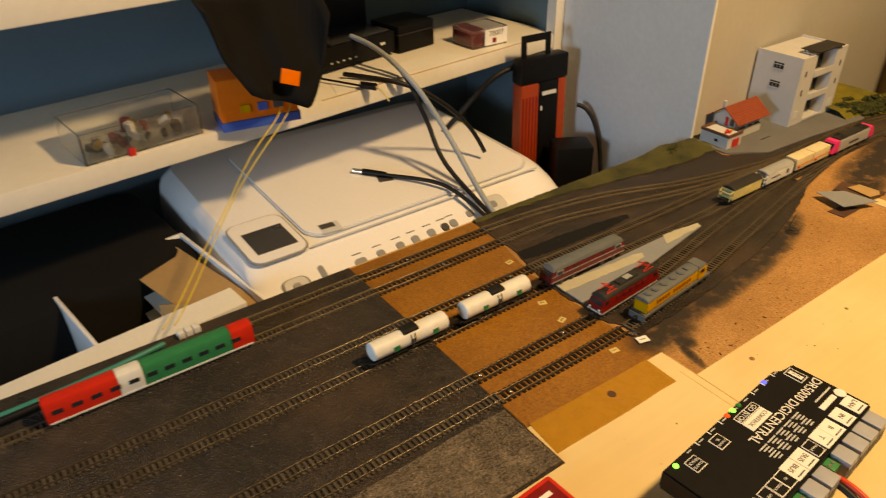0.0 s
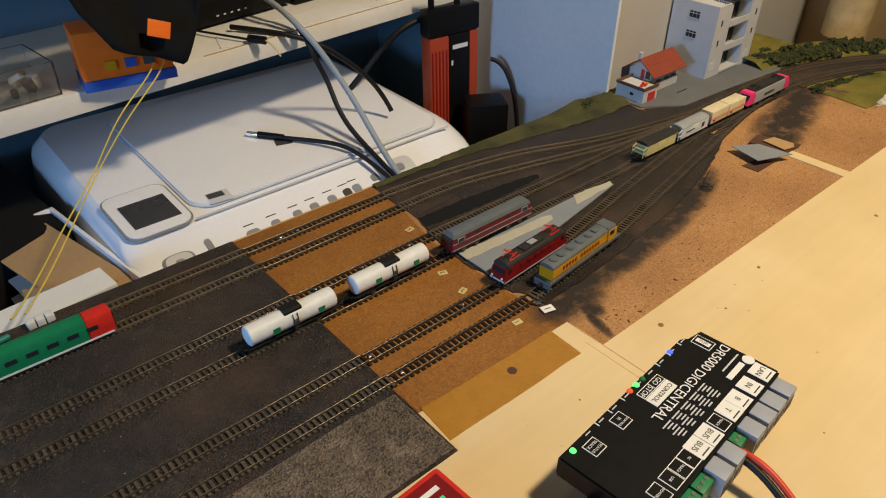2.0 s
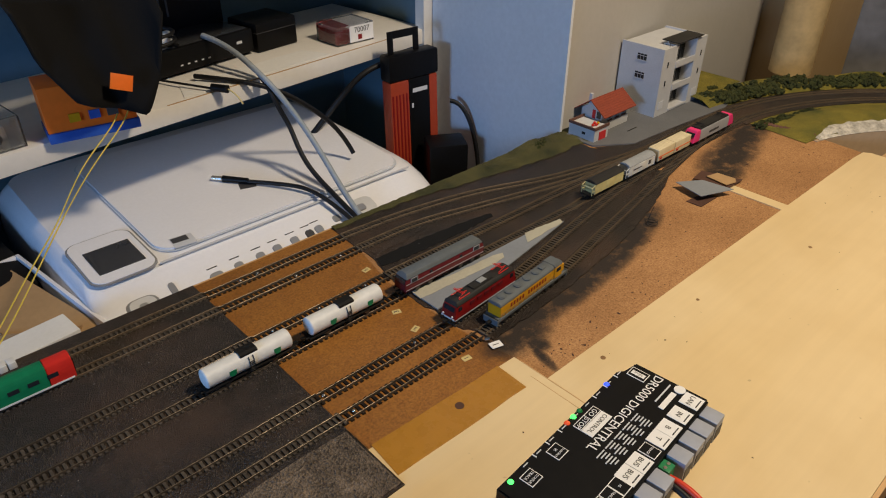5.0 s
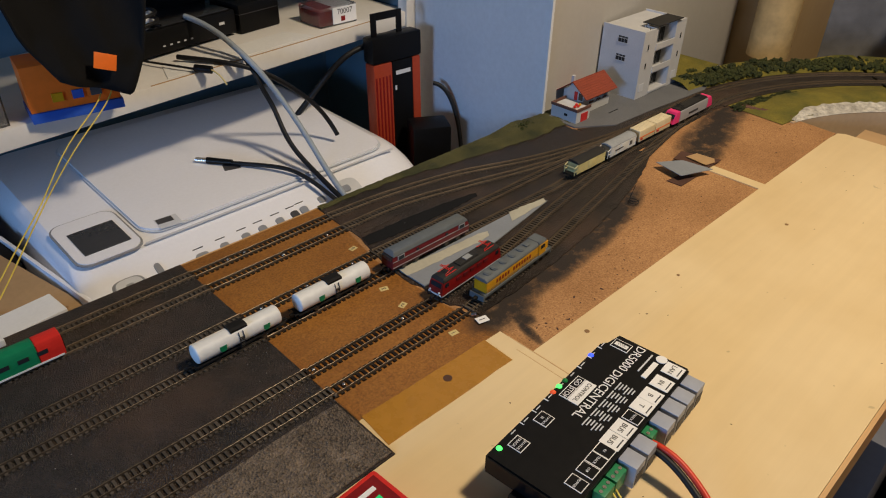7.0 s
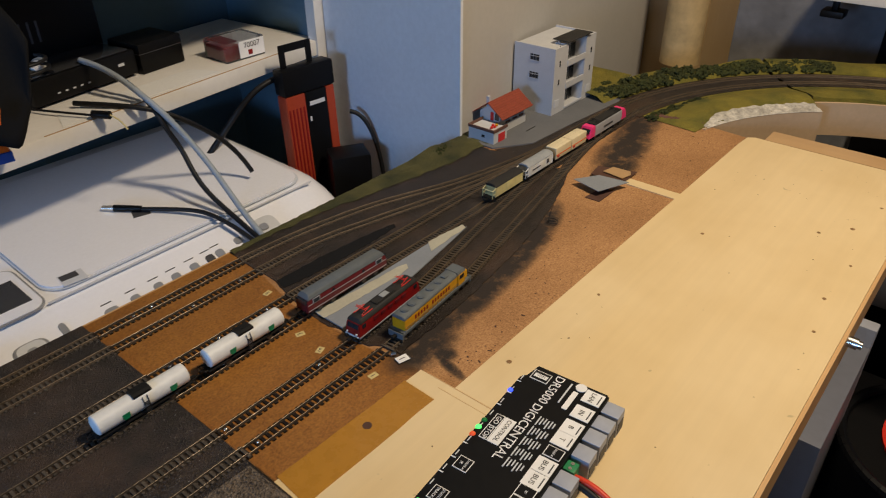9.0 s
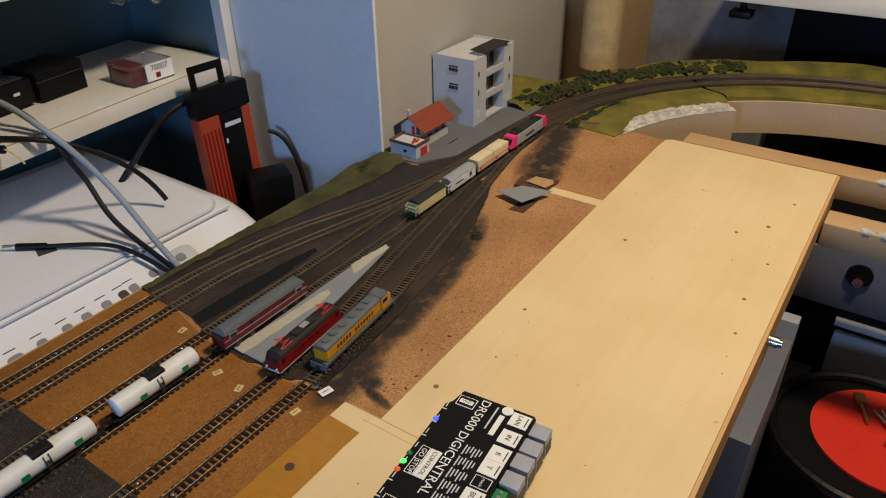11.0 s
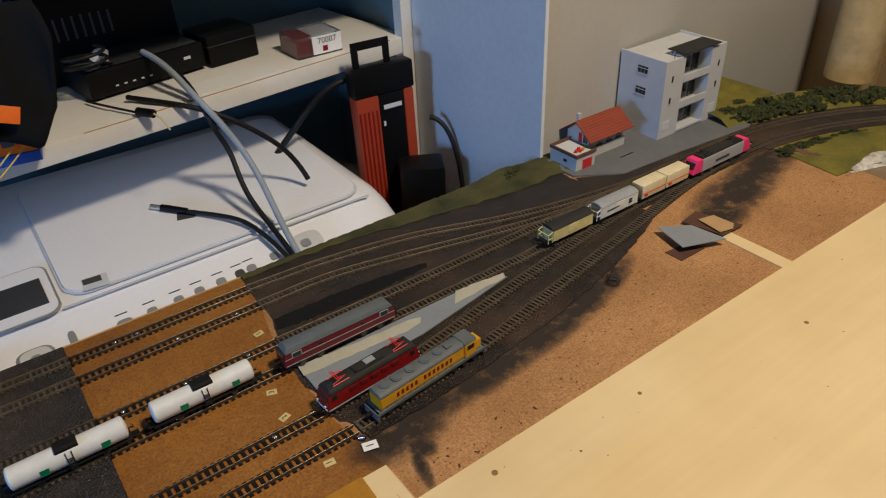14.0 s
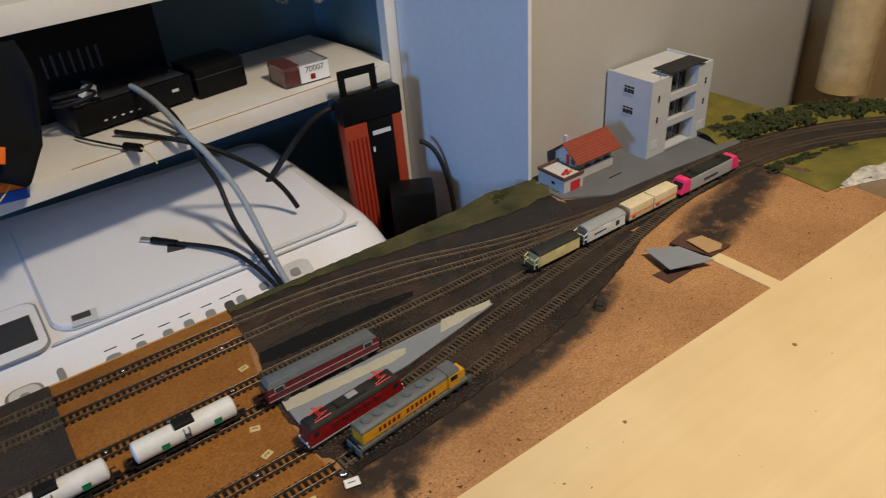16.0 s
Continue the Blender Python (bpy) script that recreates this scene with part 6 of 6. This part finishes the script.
part("foam", box(-0.0075, -0.022, 0.001, 0.034, 0.030, 0.024, 0.001), M_PRGREY, mb, "pale foam insert")
part("cover", box(-0.037, -0.025, 0.0, 0.037, 0.033, 0.031, 0.001), M_CLEAR, mb, "", False)
part("end_label", box(-0.012, -0.0262, 0.003, 0.036, -0.0252, 0.029), M_LABEL, mb, "white end label", False)
words("number", "70007", 0.0125, pose(0.012, -0.0265, 0.0215, 90, 0, 0), M_INK, mb, 1.0)
part("label_mark", box(0.004, -0.0266, 0.006, 0.012, -0.0263, 0.014), M_SIGNALRED, mb, "", False)
bead = shelf_thing("glass_bead_bag", "bag of clear glass beads hanging under the upper shelf", "bag", 0.74, 0.090, 0, 0.100)
for i in range(60):
    b = bmesh.new()
    bmesh.ops.create_uvsphere(b, u_segments=10, v_segments=6, radius=0.0085)
    o = part("bead", b, M_CLEAR, bead)
    o.location = (rng.uniform(-0.06, 0.06), rng.uniform(-0.05, 0.04), 0.012 + rng.random() * 0.050)

part("net", box(-0.066, -0.056, 0.060, 0.066, 0.046, 0.0648, 0.002), M_CLEAR, bead, "clear film at the bag's mouth")

# packaged power supply standing by the niche wall
ps = thing("power_supply", "black and orange-red power supply pack with a hanging loop", "power supply", m=pose(0.8400, 0.872, -0.2102, -2, 0, -4) @ Matrix.Diagonal((0.88, 0.5, 1, 1)))
part("side_grip", box(-0.055, -0.026, 0.0, -0.012, 0.024, 0.262, 0.004), M_REDPL, ps, "ribbed orange-red side")
part("side_grip", box(0.036, -0.026, 0.0, 0.056, 0.024, 0.262, 0.004), M_REDPL, ps, "ribbed orange-red side")
for k in range(5):
    part("rib", box(-0.052 + k * 0.008, -0.0275, 0.02, -0.049 + k * 0.008, -0.0258, 0.24), M_SIGNALRED, ps, "", False)
part("front_panel", box(-0.0119, -0.028, 0.0, 0.0359, 0.022, 0.262, 0.003), M_BLACK, ps, "black label panel")
part("cap", box(-0.057, -0.029, 0.2625, 0.058, 0.026, 0.305, 0.005), M_BLACK, ps, "black moulded cap")
loop = bmesh.new()
for a in ((-0.048, 0.3051, -0.036, 0.342), (0.010, 0.3051, 0.022, 0.342), (-0.0359, 0.330, 0.0099, 0.342)):
    bm_box(loop, a[0], -0.006, a[1], a[2], 0.000, a[3], 0.001)
part("hanging_loop", loop, M_BLACK, ps)
part("lettering_bar", box(-0.005, -0.0286, 0.238, 0.030, -0.0281, 0.245), M_PRGREY, ps, "", False)
part("mark", box(-0.008, -0.0286, 0.212, -0.004, -0.0281, 0.220), M_PRGREY, ps, "", False)
ad = thing("mains_adapter", "black plug-in mains adapter", "adapter", m=pose(0.858, 0.808, -0.2102, 0, 0, -30))
part("case", box(-0.034, -0.024, 0.0, 0.034, 0.030, 0.165, 0.006), M_BLACK, ad)
part("seam", box(-0.0343, -0.0243, 0.060, 0.0343, 0.0303, 0.0612), M_INK, ad, "", False)
cable("adapter_cable", [(0.908, 0.852, 0.000), (0.922, 0.838, -0.002), (0.929, 0.815, -0.040), (0.930, 0.800, -0.10), (0.926, 0.79, -0.16), (0.922, 0.785, -0.205)], 0.0038, M_RUBBER, None, "black cable from the power supply")
cable("adapter_cable", [(0.80, 0.905, 0.075), (0.77, 0.91, 0.07), (0.74, 0.92, 0.045), (0.71, 0.94, 0.00), (0.69, 0.96, -0.035)], 0.0048, M_RUBBER, None, "black cable behind the printer")

# cables over the printer
cable("network_cable", [(0.545, 1.00, 0.150), (0.555, 0.95, 0.148), (0.563, 0.885, 0.122), (0.577, 0.862, 0.097), (0.605, 0.840, 0.038), (0.603, 0.785, -0.002), (0.600, 0.735, -0.040), (0.599, 0.700, -0.056)], 0.0042, M_GREYCABLE, None, "grey network cable hanging from the shelf")
cable("black_cable", [(0.560, 0.98, 0.140), (0.572, 0.93, 0.130), (0.570, 0.870, 0.105), (0.576, 0.862, 0.070), (0.590, 0.855, 0.040), (0.580, 0.815, -0.006), (0.592, 0.765, -0.034), (0.594, 0.705, -0.056)], 0.0036, M_RUBBER, None, "black cable hanging from the shelf")
cable("black_cable", [(0.500, 0.95, 0.112), (0.53, 0.90, 0.112), (0.570, 0.868, 0.106), (0.640, 0.856, 0.050), (0.672, 0.848, 0.012), (0.680, 0.830, -0.022)], 0.0036, M_RUBBER, None, "black cable that ends on the printer lid")
pw = thing("barrel_plug_lead", "black lead with a barrel plug lying on the printer", "cable")
cable("lead", [(0.516, 0.869, -0.030), (0.538, 0.842, -0.030), (0.560, 0.808, -0.028), (0.572, 0.775, -0.030), (0.585, 0.735, -0.048), (0.590, 0.70, -0.062)], 0.0032, M_RUBBER, pw)
plug = bmesh.new()
rod(plug, (0.492, 0.899, -0.0285), (0.516, 0.869, -0.0290), 0.0050, 16, 0.0042)
part("grip", plug, M_BLACK, pw)
tip = bmesh.new()
rod(tip, (0.4815, 0.912, -0.0285), (0.492, 0.899, -0.0285), 0.0036, 16)
part("barrel", tip, M_SCREW, pw, "shiny barrel tip")
cable("thin_black_cable", [(0.455, 0.98, 0.110), (0.470, 0.935, 0.112), (0.490, 0.900, 0.112), (0.500, 0.884, 0.110)], 0.0016, M_RUBBER, None, "thin black lead on the shelf")
cl = bmesh.new()
rod(cl, (0.496, 0.892, 0.112), (0.510, 0.873, 0.111), 0.0055, 10)
tagged(part("cable_clamp", cl, M_BLACK), "black inline plug on the shelf edge", "plug")
cable("cable_end", [(0.510, 0.873, 0.111), (0.517, 0.862, 0.106), (0.520, 0.856, 0.092)], 0.0012, M_YLABEL, None, "pale frayed cable end")

# yellow wires and clutter to the printer's side
for k in range(2):
    cable("yellow_wire", [(0.352 + 0.013 * k, 0.845, 0.128), (0.340 + 0.012 * k, 0.830, 0.118), (0.285 + 0.018 * k, 0.800, 0.100), (0.246, 0.795, 0.040), (0.186 + 0.012 * k, 0.740, 0.020), (0.132 + 0.01 * k, 0.672, 0.002), (0.108 + 0.012 * k, 0.645, 0.003)], 0.0008, M_YELLOWWIRE, None, "thin yellow wire hanging from the orange box")
tc = thing("terminal_strip", "white terminal strip on the board edge", "terminal strip", m=pose(0.128, 0.624, 0.0023, 0, 0, 2))
for k in range(3):
    part("terminal", box(-0.012 + k * 0.008, -0.005, 0.0, -0.005 + k * 0.008, 0.005, 0.007, 0.0008), M_WHITEPAINT, tc)
cable("teal_wire", [(0.10, 0.615, 0.008), (0.07, 0.605, 0.012), (0.02, 0.600, 0.010), (-0.06, 0.602, 0.008)], 0.0030, M_TEALWIRE, None, "teal cable along the board edge")
cable("black_wire", [(0.02, 0.598, 0.009), (-0.04, 0.592, 0.010), (-0.12, 0.590, 0.008), (-0.25, 0.60, 0.006)], 0.0034, M_RUBBER, None, "black cable along the board edge")
tray = thing("paper_tray", "white plastic tray with papers beside the printer", "tray", m=pose(0.145, 0.800, -0.2102, 0, 0, 8))
part("tray_floor", box(-0.095, -0.11, 0.0, 0.085, 0.13, 0.006), M_PRGREY, tray)
for a in ((-0.100, -0.115, -0.0951, 0.135), (0.0851, -0.115, 0.090, 0.135), (-0.095, -0.115, 0.085, -0.1101), (-0.095, 0.1301, 0.085, 0.135)):
    part("tray_side", box(a[0], a[1], 0.0, a[2], a[3], 0.148, 0.001), M_PRINTER, tray)
for k, (w, m_, tilt) in enumerate(((0.045, M_PAPER, 18), (0.040, M_PAPER, 14), (0.036, M_CARDBOARD, 10))):
    s = part("sheet", box(-w, -0.09, -0.001, w, 0.10, 0.001), m_, tray, "", False)
    s.matrix_basis = pose(0.030 + 0.006 * k, 0.0, 0.095 + 0.022 * k, tilt * 0.3, -tilt * 0.4, 6 * k - 6)
bl = thing("black_bag", "black padded bag in the dark beside the printer", "bag", m=pose(0.02, 0.98, -0.2102, 0, 0, 5))
pad = box(-0.20, -0.13, 0.0, 0.20, 0.16, 0.15, 0.04)
part("pouch", pad, M_BLACKCLOTH, bl)
cbx = thing("cardboard_sheet", "brown cardboard sheet standing by the tray", "cardboard", m=pose(0.165, 0.745, -0.2102, -12, 0, -30))
part("sheet", box(-0.05, -0.0015, 0.0, 0.05, 0.0015, 0.145), M_CARDBOARD, cbx, "", False)
pb = thing("paper_stack", "white papers behind the board edge", "papers", m=pose(0.05, 0.690, -0.2102, 0, 0, 4))
for k in range(3):
    s = part("sheet", box(-0.16, -0.020, 0.0, 0.16, 0.020, 0.0600, 0.001), M_PAPER if k % 2 == 0 else M_CARDBOARD, pb, "", False)
    s.matrix_basis = pose(0.006 * math.sin(k * 3), 0.004 * math.cos(k * 2), 0.0605 * k, 0, 0, 2 * math.sin(k * 7))

# ---- under the layout, beyond the worktop ----
bk = thing("round_tray", "black round tub with a red lid and tools on it", "tub", m=pose(1.120, -0.125, -0.80))
tb = bmesh.new()
rod(tb, (0, 0, 0), (0, 0, 0.445), 0.136, 56, 0.142)
part("drum", tb, M_BLACK, bk, "black drum")
ring = bmesh.new()
for k in range(56):
    a0, a1 = 2 * math.pi * k / 56, 2 * math.pi * (k + 1) / 56
    rod(ring, (0.139 * math.cos(a0), 0.139 * math.sin(a0), 0.45), (0.139 * math.cos(a1), 0.139 * math.sin(a1), 0.45), 0.008, 8)
part("rim", ring, M_BLACK, bk, "rolled black rim")
lid = bmesh.new()
rod(lid, (0.012, -0.022, 0.4455), (0.012, -0.022, 0.450), 0.108, 48)
part("red_insert", lid, M_REDTRAY, bk, "red plastic insert")
pl = thing("pliers", "small pliers with red grips on the red tray", "pliers", m=pose(1.145, -0.150, -0.3495, 0, 0, 35))
jaw = bmesh.new()
rod(jaw, (0.0, 0, 0.006), (0.045, 0.006, 0.006), 0.004, 8, 0.0015)
rod(jaw, (0.0, 0, 0.006), (0.045, -0.006, 0.006), 0.004, 8, 0.0015)
part("jaws", jaw, M_SCREW, pl)
for s in (-1, 1):
    g = bmesh.new()
    rod(g, (0, 0, 0.006), (-0.055, s * 0.018, 0.006), 0.005, 10, 0.006)
    part("grip", g, M_BRIGHTRED, pl, "red grip")
for k, (x, y, a) in enumerate(((1.175, -0.105, 20), (1.115, -0.175, 80), (1.180, -0.190, 130))):
    t = bmesh.new()
    rod(t, (-0.03, 0, 0.004), (0.03, 0, 0.004), 0.003, 10)
    bm_box(t, 0.012, -0.008, 0.0, 0.034, 0.008, 0.009, 0.001)
    o = part("brass_fitting", t, M_BRASS)
    o.matrix_basis = pose(x, y, -0.3495, 0, 0, a)
    tagged(o, "small brass fitting lying on the red tray", "fitting", "brass fittings")
cab = thing("drawer_cabinet", "blue-grey cabinet under the layout", "cabinet", m=pose(0, 0, 0))
part("body", box(0.85, 0.012, FLOOR, 1.085, 0.30, -0.20, 0.002), M_CABINET, cab)
part("edge_board", box(1.0855, 0.012, FLOOR, 1.108, 0.30, -0.17, 0.002), M_JACK, cab, "pale grey edge")
dr = thing("lockable_cabinet", "grey cabinet with a round chrome lock and a pale lower panel", "cabinet")
part("carcass", box(1.402, -0.62, FLOOR, 1.90, 0.10, -0.16, 0.003), M_BLACK, dr)
part("upper_front", box(1.392, -0.62, -0.318, 1.4015, 0.055, -0.205, 0.002), M_CABINET, dr, "blue-grey upper front")
part("rail", box(1.385, -0.62, -0.350, 1.4015, -0.030, -0.338, 0.001), M_GREYPANEL, dr, "pale rail")
part("lower_front", box(1.390, -0.62, -0.475, 1.4015, -0.034, -0.366, 0.003), M_GREYPANEL, dr, "pale lower panel")
rose = bmesh.new()
rod(rose, (1.3918, -0.043, -0.240), (1.386, -0.043, -0.240), 0.021, 28)
lock = part("lock_rose", rose, M_BLACK, dr, "black lock recess")
barrel = bmesh.new()
rod(barrel, (1.3859, -0.043, -0.250), (1.380, -0.043, -0.250), 0.0085, 20)
part("lock_barrel", barrel, M_SCREW, lock, "chrome lock barrel")
dk = thing("dark_crate", "black crate in the shade under the layout", "crate")
part("crate", box(1.115, -0.02, FLOOR, 1.34, 0.16, -0.42, 0.004), M_BLACK, dk)
stk = thing("timber_stack", "stack of raw timber offcuts under the worktop", "timber")
for k in range(4):
    part("plank", box(0.78 + 0.01 * k, -0.16, -0.62 + 0.035 * k, 1.02 - 0.012 * k, -0.055, -0.588 + 0.035 * k, 0.002), M_BEAM, stk)
part("bearer", box(0.80, -0.15, FLOOR, 1.00, -0.06, -0.6205), M_BEAM, stk)

# sleepers of all the tracks
for tr, places, z, shared in single_sleepers:
    for x, y, a in places:
        o = bpy.data.objects.new("sleeper", shared)
        scene.collection.objects.link(o)
        o.parent = tr
        o.matrix_basis = pose(x, y, z, 0, 0, math.degrees(a))
